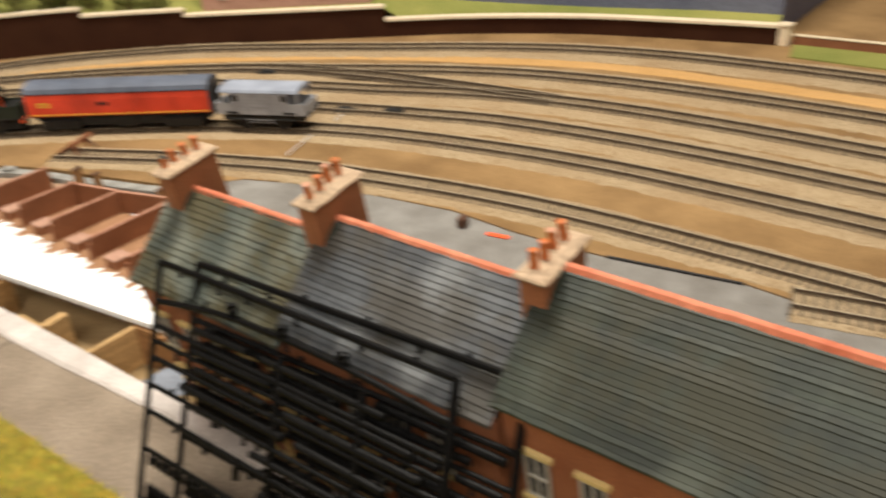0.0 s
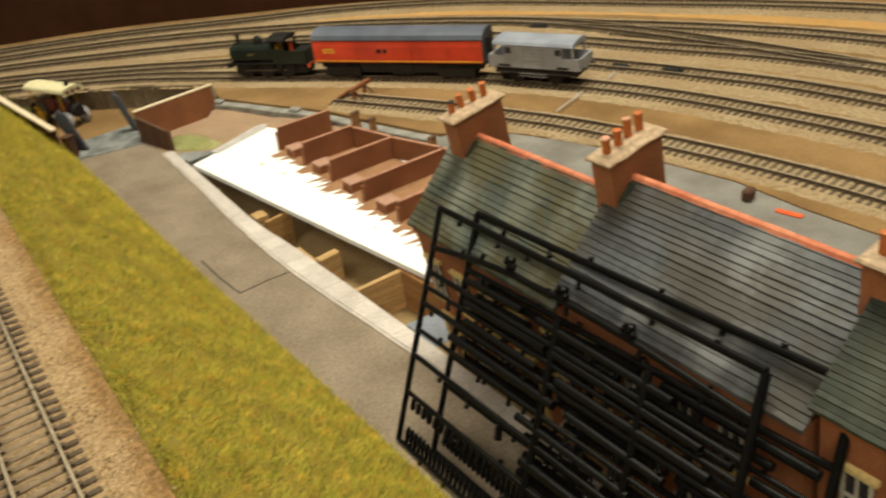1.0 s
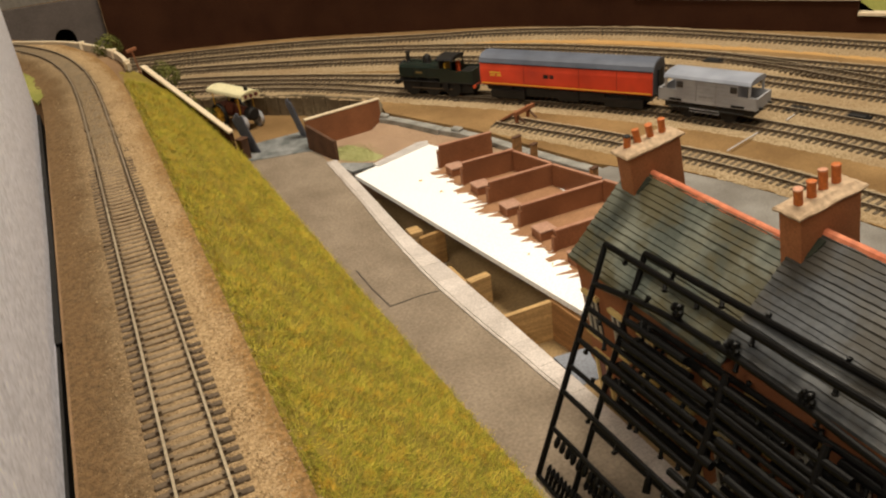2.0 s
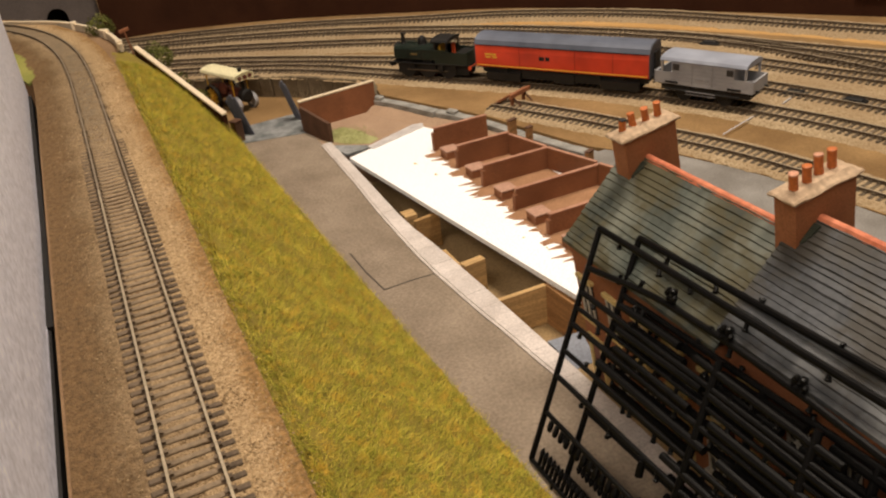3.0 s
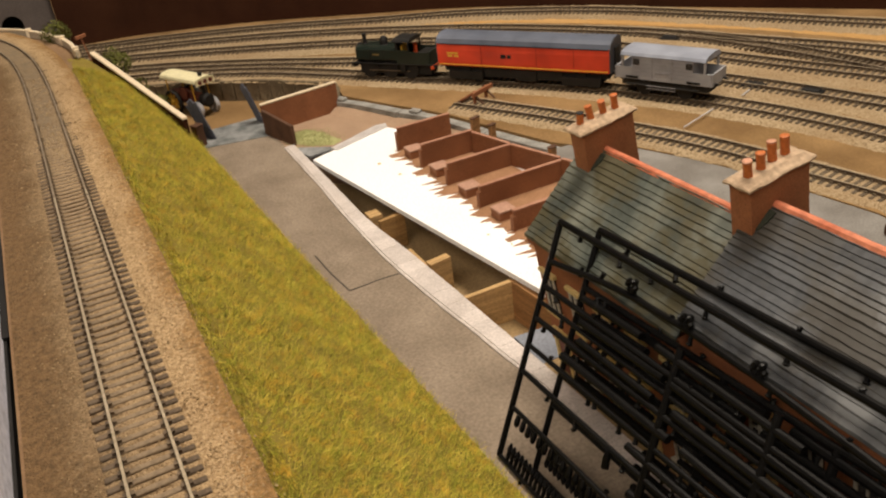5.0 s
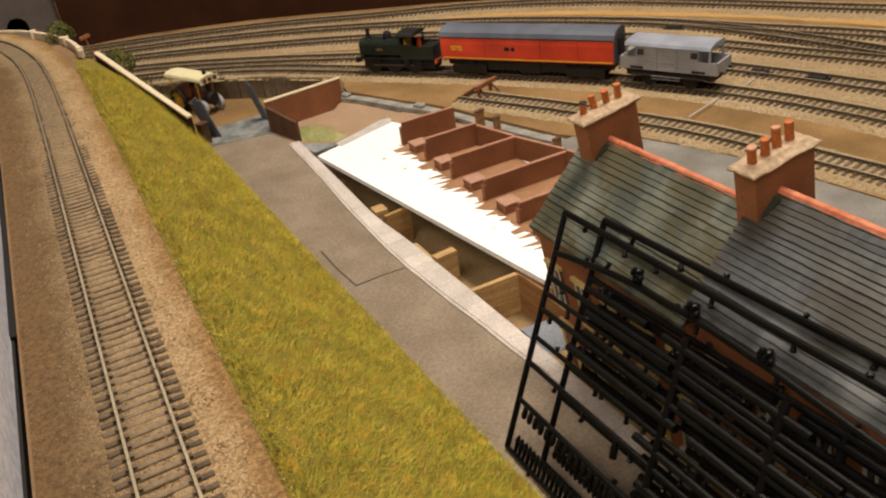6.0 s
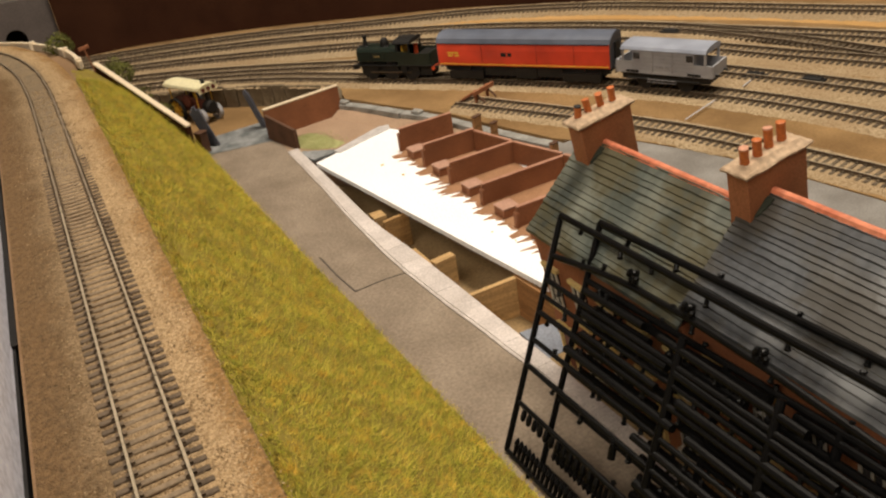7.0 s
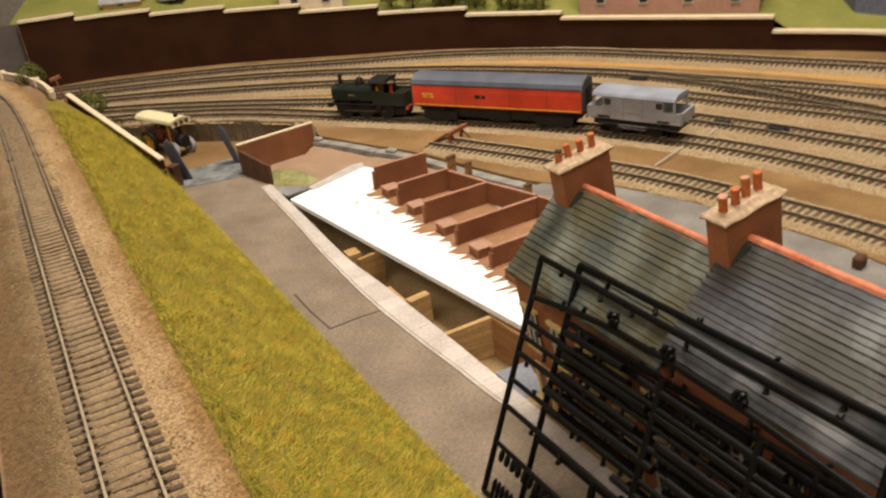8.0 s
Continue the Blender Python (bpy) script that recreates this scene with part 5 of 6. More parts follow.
def roof_courses(roof, side, y0, y1, zr, material, n):
    """Lapped slate courses of uneven depth, each a wedge that stands proud of the one below."""
    rng = random.Random(int(zr * 1e4) + side)
    cuts = [0.0]
    for k in range(n):
        cuts.append(cuts[-1] + rng.uniform(0.84, 1.16))
    cuts = [EAVE_X + (RIDGE_X - EAVE_X) * c / cuts[-1] for c in cuts]
    for k in range(n):
        dx = cuts[k + 1] - cuts[k]
        xa, xb = cuts[k], cuts[k + 1] + dx * 0.35
        lift = rng.uniform(0.0008, 0.0014) if n < 20 else rng.uniform(0.0006, 0.0012) if n < 25 else rng.uniform(0.0004, 0.0008)
        bm = bmesh.new()
        steps = 28
        lo, hi, hi2, lo2 = [], [], [], []
        for i in range(steps + 1):
            y = y0 + (y1 - y0) * i / steps
            j = 0.00022 * noise.noise((y * 130, k * 3.1, zr * 50)) + 0.00012 * noise.noise((y * 480, k * 5.3, zr * 50))
            za, zb = zr - (RIDGE_X - xa) * FALL, zr - (RIDGE_X - xb) * FALL
            mx = (lambda x: x) if side < 0 else (lambda x: 2 * RIDGE_X - x)
            lo.append(bm.verts.new((mx(xa + j), y, za - 0.0004)))
            hi.append(bm.verts.new((mx(xa + j), y, za + lift + j)))
            hi2.append(bm.verts.new((mx(min(xb, RIDGE_X)), y, min(zb, zr) + 0.0001)))
            lo2.append(bm.verts.new((mx(min(xb, RIDGE_X)), y, min(zb, zr) - 0.0008)))
        for i in range(steps):
            for a, b in ((lo, hi), (hi, hi2), (hi2, lo2), (lo2, lo)):
                bm.faces.new((a[i], a[i + 1], b[i + 1], b[i]))
        for i in (0, steps):
            bm.faces.new((lo[i], hi[i], hi2[i], lo2[i]))
        part("slate_course", bm, material, roof)


def chimney(house, y, z, lean, tops, roof_z):
    """A stack that leans with its house towards the road, a mortar cap and four pots."""
    half, thick, base = 0.0134, 0.0047, 0.040
    at = Matrix.Translation((RIDGE_X + 0.0003, y, z)) @ Matrix.Rotation(radians(-lean), 4, "Y")
    bm = boxes((-half, half, -thick, thick, -base, -0.0022), bevel=0.0003)
    bmesh.ops.subdivide_edges(bm, edges=[e for e in bm.edges if e.calc_length() > 0.008], cuts=6, use_grid_fill=True)
    for v in bm.verts:
        v.co += Vector((noise.noise(v.co * 260), noise.noise(v.co * 240 + Vector((5, 0, y * 90))), 0)) * 0.00022
    c = part("chimney", bm, "brick_stack", house, at=at)
    part("stack_band", boxes((-half - 0.0005, half + 0.0005, -thick - 0.0005, thick + 0.0005, -0.0030, -0.0020), bevel=0.0002), "brick_stack", c)
    bm = bmesh.new()
    rings = []
    for hx, hy, h in ((half + 0.0014, thick + 0.0012, -0.0022), (half + 0.0017, thick + 0.0015, -0.0014), (half + 0.0012, thick + 0.0009, -0.0007), (half - 0.0016, thick - 0.0016, 0.0008)):
        rings.append([bm.verts.new((sx * hx, sy * hy, h)) for sx, sy in ((-1, -1), (1, -1), (1, 1), (-1, 1))])
    bm.faces.new(rings[0][::-1])
    bm.faces.new(rings[-1])
    for a, b in zip(rings, rings[1:]):
        for i in range(4):
            j = (i + 1) % 4
            bm.faces.new((a[i], a[j], b[j], b[i]))
    bmesh.ops.subdivide_edges(bm, edges=[e for e in bm.edges if e.calc_length() > 0.004], cuts=7, use_grid_fill=True)
    for v in bm.verts:
        w = v.co + Vector((0, y * 7, 0))
        v.co += Vector((0, 0, 0.0006 * noise.noise(w * 380))) + Vector((noise.noise(w * 300), noise.noise(w * 310 + Vector((3, 0, 0))), 0)) * 0.0005
    part("cap", bm, "mortar", c, "sandy mortar cap")
    rng = random.Random(int(y * 1000))
    for k, u in enumerate((0.15, 0.35, 0.57, 0.77)):
        bm = bmesh.new()
        r, h = 0.00155, (0.0052 if y > -0.05 else 0.0061) + 0.0003 * k + rng.uniform(-0.0003, 0.0003)
        lathe(bm, [(r * 1.06, -0.001), (r * 1.04, 0.0008), (r * 0.97, h * 0.4), (r * 1.0, h * 0.85), (r * 1.03, h), (r * 0.74, h), (r * 0.70, h * 0.5)], 14)
        spot = Matrix.Translation(((u - 0.5) * 2 * (half + 0.001), rng.uniform(-0.0008, 0.0008), 0.0006))
        pot = part("pot", bm, "pot", c, "terracotta chimney pot", smooth=False, at=spot @ Euler((rng.uniform(-0.12, 0.12), rng.uniform(-0.16, 0.12), 0)).to_matrix().to_4x4())
        for f in pot.data.polygons:
            f.use_smooth = abs(f.normal.z) < 0.5
        bm = bmesh.new()
        lathe(bm, [(r * 1.03, h - 0.0004), (r * 1.06, h + 0.0001), (r * 0.75, h + 0.0003)], 14)
        part("rim", bm, tops[k % len(tops)], pot)
    # dark felt dressed up the slope beside the stack
    bm = bmesh.new()
    for xa, xb, ya, yb in ((RIDGE_X - 0.0085, RIDGE_X - 0.0030, y - thick - 0.0030, y - thick + 0.0010),):
        q = [(xa, ya + 0.0022), (xa + 0.0026, ya + 0.0008), (xb, ya), (xb, yb), (xa, yb)]
        lo = [bm.verts.new((px, py, roof_z - (RIDGE_X - px) * FALL + 0.0002)) for px, py in q]
        hi = [bm.verts.new((px, py, roof_z - (RIDGE_X - px) * FALL + 0.0014)) for px, py in q]
        bm.faces.new(lo[::-1])
        bm.faces.new(hi)
        for i in range(5):
            j = (i + 1) % 5
            bm.faces.new((lo[i], lo[j], hi[j], hi[i]))
    part("flashing", bm, "felt", house, "dark green black felt flashing")


LEAN = 0.158


def leaned(bm, eave):
    """The walls lean outwards to the road: their feet stand back from the eaves."""
    for v in bm.verts:
        v.co.x += (eave - v.co.z) * LEAN
    return bm


def window(house, y, z, eave, w=0.0092, h=0.0205, x=0.1850, sill="lintel"):
    def piece(name, box_, mat, parent, label=""):
        return part(name, leaned(boxes(box_), eave), mat, parent, label)

    win = piece("window", (x - 0.0003, x + 0.002, y - w / 2, y + w / 2, z, z + h), "glass", house)
    for a in (y - w / 2, y + w / 2 - 0.0011, y - 0.0004):
        piece("window_bar", (x - 0.0009, x - 0.0003, a, a + (0.0008 if abs(a - y) < 0.001 else 0.0011), z, z + h), "window_white", win)
    for b in (z, z + h / 2 - 0.0004, z + h - 0.0009):
        piece("window_bar", (x - 0.0011, x - 0.0003, y - w / 2, y + w / 2, b, b + 0.0009), "window_white", win)
    piece("lintel", (x - 0.0016, x + 0.001, y - w / 2 - 0.0013, y + w / 2 + 0.0013, z + h, z + h + 0.0019), "lintel", win, "cream lintel")
    piece("sill", (x - 0.0024, x + 0.001, y - w / 2 - 0.0014, y + w / 2 + 0.0014, z - 0.0018, z), sill, win, "pale sill")


def front_door(house, y, z, eave, h=0.0250, w=0.0080, x=0.1850):
    door = part("door", leaned(boxes((x - 0.0002, x + 0.0012, y - w / 2, y + w / 2, z, z + h)), eave), "maroon", house, "dark maroon front door")
    for s in (-1, 1):
        ya = y + s * (w / 2 + 0.0006)
        part("jamb", leaned(boxes((x - 0.0014, x + 0.001, ya - 0.0008, ya + 0.0008, z, z + h)), eave), "lintel", door)
    part("lintel", leaned(boxes((x - 0.0016, x + 0.001, y - w / 2 - 0.0020, y + w / 2 + 0.0020, z + h, z + h + 0.0028)), eave), "lintel", door)
    for zz in (0.16, 0.58):
        part("door_panel", leaned(boxes((x - 0.0005, x, y - w * 0.3, y + w * 0.3, z + h * zz, z + h * (zz + 0.28))), eave), "maroon", door)


def terrace_house(k, y0, y1, zr, material, label, first, bays, courses):
    house = thing("terraced_house", label, "house", "row of houses")
    eave = zr - (RIDGE_X - 0.1885) * FALL
    foot = -0.0832 + 0.0085 * k
    bm = bmesh.new()
    box(bm, 0.1855, 2 * RIDGE_X - 0.1855, y1 + 0.0004, y0 - 0.0025, -0.0832, eave - 0.0046)
    part("wall", leaned(bm, eave), "brick_front", house)
    for y in (y0 - 0.0025, y1 + 0.0030):
        bm = bmesh.new()
        t = [(0.1885, eave - 0.001), (2 * RIDGE_X - 0.1885, eave - 0.001), (RIDGE_X, zr - 0.001)]
        a, b = [bm.verts.new((p, y, q)) for p, q in t], [bm.verts.new((p, y - 0.002, q)) for p, q in t]
        bm.faces.new(a)
        bm.faces.new(b[::-1])
        for i in range(3):
            j = (i + 1) % 3
            bm.faces.new((a[i], a[j], b[j], b[i]))
        part("gable", bm, "brick_front", house)
    roof = part("roof", prism([(EAVE_X + 0.012, y1 + 0.002), (2 * RIDGE_X - EAVE_X - 0.012, y1 + 0.002), (2 * RIDGE_X - EAVE_X - 0.012, y0 - 0.002), (EAVE_X + 0.012, y0 - 0.002)], eave - 0.001, eave + 0.004), "rust_dark", house)
    for s in (-1, 1):
        roof_courses(roof, s, y0, y1, zr, material, courses)
    n = 4
    for i in range(n):
        ya, yb = y0 + (y1 - y0) * i / n, y0 + (y1 - y0) * (i + 1) / n
        bm = bmesh.new()
        prof = [(-0.0019, -0.0015), (-0.0012, 0.0002), (-0.0005, 0.0006), (0.0005, 0.0006), (0.0012, 0.0002), (0.0019, -0.0015)]
        rings = []
        for q in range(9):
            y = ya + (yb + (0.0001 if yb > ya else -0.0001) - ya) * q / 8
            j = 0.00025 * noise.noise((y * 90, k * 3, 0))
            wide = 1 + 0.14 * noise.noise((y * 170, k * 5, 4))
            rings.append([bm.verts.new((RIDGE_X + p * wide + j, y, zr + h)) for p, h in prof])
        for a, b in zip(rings, rings[1:]):
            for u in range(6):
                v = (u + 1) % 6
                bm.faces.new((a[u], a[v], b[v], b[u]))
        bm.faces.new(rings[0])
        bm.faces.new(rings[-1][::-1])
        part("ridge_tile", bm, "ridge_tile", roof)
    for i in range(bays):
        y = y0 - first - 0.0205 * i
        window(house, y, eave - 0.0420, eave)
        if i % 3 == 0:
            front_door(house, y, foot, eave)
        else:
            window(house, y, foot + 0.0075, eave, sill="window_white")
    # gutter under the eaves
    part("gutter", leaned(boxes((0.1846, 0.1856, y1 + 0.0005, y0 - 0.0026, eave - 0.0062, eave - 0.0048)), eave), "brick_front", house)
    return house


H1 = terrace_house(0, 0.0145, -0.0845, 0.0310, "slate_green", "brick terraced house with a greenish slate roof", 0.0112, 5, 17)
H2 = terrace_house(1, -0.0850, -0.1865, 0.0402, "slate_blue", "brick terraced house with a blue grey slate roof", 0.0145, 4, 20)
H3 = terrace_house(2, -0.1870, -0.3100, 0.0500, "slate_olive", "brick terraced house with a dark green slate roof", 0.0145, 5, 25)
terrace_house(3, -0.3105, -0.4200, 0.0600, "slate_blue", "brick terraced house at the end of the row", 0.0145, 4, 20)
chimney(H1, 0.0055, 0.0440, 9.5, ("black", "pot", "pot", "pot"), 0.0310)
chimney(H2, -0.0868, 0.0520, 8.5, ("pot_pale", "pot", "pot_pale", "pot"), 0.0402)
chimney(H3, -0.1882, 0.0522, 7.0, ("pot", "pot", "pot_pale", "pot"), 0.0500)
solid("blue_card", prism([(0.1925, 0.0190), (0.205, 0.0190), (0.212, 0.045), (0.1925, 0.047)], -0.1120, -0.0835), "blue_card", "pale blue card lying beside the house wall", "card")
solid("house_base", boxes((0.1925, 0.345, -0.62, 0.0185, -0.13, -0.0836)), "pit_wood", "brown base board under the row of houses", "board", kind="structure")
# small things in the back lane
solid("brown_pier", boxes((-0.0045, 0.0045, -0.003, 0.003, 0, 0.0075), bevel=0.0012), "rust_dark", "small dark brown block in the back lane", "block", at=pose(0.4085, -0.008, -0.0722, 0, 0, 15))
solid("red_strip", boxes((-0.002, 0.002, -0.008, 0.008, 0, 0.0012), bevel=0.0004), "orange_red", "small bright red strip lying in the back lane", "strip", at=pose(0.4085, -0.036, -0.0722, 0, 0, 10))
solid("black_pipe", tube(bmesh.new(), (0.4208, -0.108, -0.0714), (0.4335, -0.188, -0.0714), 0.0010), "black", "thin black pipe lying beside the back lane", "pipe")


# ---------------------------------------------------------------- plastic frames of unpainted parts, leaning on the houses
def parts_frame(start, y_end, seed, label, levels, rise, bent, begin, per_gap, uprights):
    """A moulded frame of thin runners, leaning from the road to the roof. s runs down it, y along it."""
    rng = random.Random(seed)
    m = thing("parts_frame", label, "sprue frame", "frames leaning on the houses")
    x_top, y_top, z_top = start

    def at(s, y):
        return Vector((x_top - 0.0470 * s, y - 0.0155 * s, z_top - 0.0922 * s + rise * (y_top - y)))

    r = 0.00128

    def runner(pts, rr=r, name="runner", parent=m, sides=9):
        return part(name, rod(bmesh.new(), [at(*p) for p in pts], [rr] * len(pts), sides), "sprue", parent)

    def stub(parent, s, y, drop, rr=0.0009):
        """A short peg hanging from a runner, with a swollen end."""
        a, b = at(s, y), at(s + drop, y + rng.uniform(-0.001, 0.001))
        part("peg", rod(bmesh.new(), [a, b, b + (b - a) * 0.1, b + (b - a) * 0.35], [rr, rr, rr * 1.5, rr * 0.9], 6), "sprue", parent)

    low = levels[-1]
    runner([(0, y_top), (low, y_top)], r * 1.05)
    runner([(0, y_end), (low * 0.99, y_end)], r * 1.2)
    for i, s in enumerate(levels):
        if i == 1 and bent:
            pts = [(s, y_top), *bent]
        else:
            pts = [(s, y_top), (s + rng.uniform(-0.004, 0.004), y_end)]
        w = runner(pts, r * (1.12 if i == 0 else 1.05 if i == 1 else rng.uniform(0.75, 1.0)))
        for k in range(6):
            y = y_top - (k + rng.uniform(0.3, 0.9)) * (y_top - y_end) / 6.5
            stub(w, (s if not (i == 1 and bent) else s - 0.055), y, rng.choice((-0.02, 0.024, 0.03)))
    for y in uprights:
        runner([(levels[1], y), (low, y)], r * 1.2)
    # mouldings: pipes and gutters between the runners
    for a, b in zip(levels[1:], levels[2:]):
        for q in range(per_gap):
            s = a + (b - a) * (q + 0.5) / per_gap
            y0 = y_top - (begin + 0.046 if a > 0.5 else begin) - rng.uniform(0.0, 0.008)
            if y0 < y_end + 0.02:
                continue
            tilt = rng.uniform(-0.012, 0.012)
            y = y0
            while y > y_end + 0.02:
                run = min(rng.uniform(0.030, 0.070), y - y_end - 0.004)
                bar = runner([(s, y), (s + tilt, y - run)], rng.uniform(0.0012, 0.0019), "moulding")
                for _ in range(3):
                    stub(bar, s, y - rng.uniform(0.1, 0.9) * run, rng.choice((-0.028, 0.028)), 0.0007)
                s += tilt
                tilt = -tilt
                y -= run + rng.uniform(0.004, 0.013)
    return m


def rosette(m, place):
    """A cluster of small round mouldings on a runner."""
    w = part("rosette", tube(bmesh.new(), place + Vector((0, 0, -0.0015)), place + Vector((0.001, 0, 0.0042)), 0.0011), "sprue", m)
    for q in range(6):
        c = place + Vector((-0.0010, 0.0021 * math.cos(q * 1.047), 0.0026 + 0.0021 * math.sin(q * 1.047)))
        part("petal", lathe(bmesh.new(), [(0.0005, -0.0011), (0.0012, -0.0004), (0.0012, 0.0004), (0.0005, 0.0011)], 8, c, Euler((0.3 * q, 1.2, q)).to_matrix()), "sprue", w)


def spears(m, start, rise, s0, s1, first, count):
    """A row of railing spears on the lowest runner."""
    x_top, y_top, z_top = start

    def at(s, y):
        return Vector((x_top - 0.0470 * s, y - 0.0155 * s, z_top - 0.0922 * s + rise * (y_top - y)))

    for i in range(count):
        y = y_top - first - 0.0030 * i
        p, q = at(s0, y), at(s1, y)
        part("spear", rod(bmesh.new(), [p, p + (q - p) * 0.66, p + (q - p) * 0.72, q], [0.0009, 0.0011, 0.0015, 0.0003], 6), "sprue", m)


def tabs(m, start, rise, s0, s1, first, count):
    """Flat oval tabs hanging from a runner."""
    x_top, y_top, z_top = start
    for i in range(count):
        y = y_top - first - 0.0042 * i
        ends = [Vector((x_top - 0.0470 * s, y - 0.0155 * s, z_top - 0.0922 * s + rise * (y_top - y))) for s in (s0, s1)]
        p, d = ends[0], ends[1] - ends[0]
        part("tab", rod(bmesh.new(), [p, p + d * 0.25, p + d * 0.6, p + d * 0.9, p + d], [0.0007, 0.0011, 0.0014, 0.0011, 0.0004], 8), "sprue", m)


FRONT_AT, REAR_AT = (0.1868, -0.0108, 0.0106), (0.1940, -0.0280, 0.0114)
front = parts_frame(FRONT_AT, -0.1720, 3, "black plastic frame of moulded parts leaning on the roof", [0.0, 0.165, 0.265, 0.330, 0.400, 0.515, 0.625, 0.785, 1.0], 0.030, [(0.146, -0.024), (0.126, -0.038), (0.111, -0.052), (0.104, -0.0640), (0.099, -0.0915), (0.108, -0.1235), (0.127, -0.1520), (0.140, -0.1720)], 0.022, 1, (-0.0905, -0.1330))
for y in (-0.0626, -0.0915, -0.1236):
    rosette(front, Vector((0.1832, y, 0.0042)))
spears(front, FRONT_AT, 0.030, 1.0, 0.915, 0.006, 40)
tabs(front, FRONT_AT, 0.030, 0.785, 0.845, 0.0060, 13)
hook = part("hook", rod(bmesh.new(), [Vector((0.1548, -0.0815, -0.0530)), Vector((0.1564, -0.0808, -0.0490)), Vector((0.1570, -0.0806, -0.0474))], [0.0016, 0.0016, 0.0012], 8), "sprue", front)
part("hook_ring", lathe(bmesh.new(), [(0.0011, -0.0008), (0.0021, -0.0008), (0.0021, 0.0008), (0.0011, 0.0008)], 12, (0.1572, -0.0808, -0.0462), Euler((0.2, 1.1, 0)).to_matrix()), "sprue", hook)
rear = parts_frame(REAR_AT, -0.1945, 5, "second black plastic frame of moulded parts behind the first", [0.0, 0.230, 0.345, 0.470, 0.590, 0.715, 0.860, 1.0], 0.052, None, 0.002, 2, (-0.1060, -0.1500))
spears(rear, REAR_AT, 0.052, 0.88, 0.955, 0.006, 26)
# ---------------------------------------------------------------- the train on the inner running line
run_line = spline(T1, 0.002)


def nearest(x, y):
    return min(range(len(run_line)), key=lambda i: (run_line[i].x - x) ** 2 + (run_line[i].y - y) ** 2)


def on_rails(i, length):
    """The pose of a vehicle whose rear end stands at step i: x ahead, z up from the rail."""
    j = i
    while (run_line[j] - run_line[i]).length < length:
        j -= 1
    a, b = run_line[i], run_line[j]
    c = (a + b) / 2
    mid = min(run_line, key=lambda p: (p - c).length)
    c = c * 0.6 + mid * 0.4
    return Matrix.Translation((c.x, c.y, RAIL)) @ Matrix.Rotation(math.atan2(b.y - a.y, b.x - a.x), 4, "Z"), j


def wheel(name, x, y, r, parent, material="black", spokes=0, width=0.0022):
    bm = bmesh.new()
    q = Matrix.Rotation(radians(90), 3, "X")
    lathe(bm, [(r * 1.08, -width / 2), (r * 1.08, -width / 2 + 0.0005), (r, -width / 2 + 0.0006), (r * 0.97, width / 2)], 20, (x, y, r), q)
    w = part(name, bm, material, parent)
    bm = bmesh.new()
    lathe(bm, [(r * 0.22, -width * 0.7), (r * 0.22, width * 0.7)], 10, (x, y, r), q)
    part("axle_boss", bm, "grime", w)
    return w


def section(profile, x0, x1, bm=None):
    """A closed shape (sideways, up) drawn out from x0 to x1."""
    bm = bm or bmesh.new()
    a, b = [bm.verts.new((x0, p, q)) for p, q in profile], [bm.verts.new((x1, p, q)) for p, q in profile]
    bm.faces.new(a)
    bm.faces.new(b[::-1])
    for i in range(len(profile)):
        j = (i + 1) % len(profile)
        bm.faces.new((a[i], b[i], b[j], a[j]))
    return bm


def arch(w, z0, z1, n=9):
    return [(w * math.cos(math.pi * i / (n - 1)), z0 + (z1 - z0) * math.sin(math.pi * i / (n - 1)) ** 0.75) for i in range(n)]


def raised(vehicle, lift, low):
    """Lifts the body of a vehicle above its running gear."""
    for child in vehicle.children:
        if child.name.split(".")[0] not in low:
            child.location.z += lift


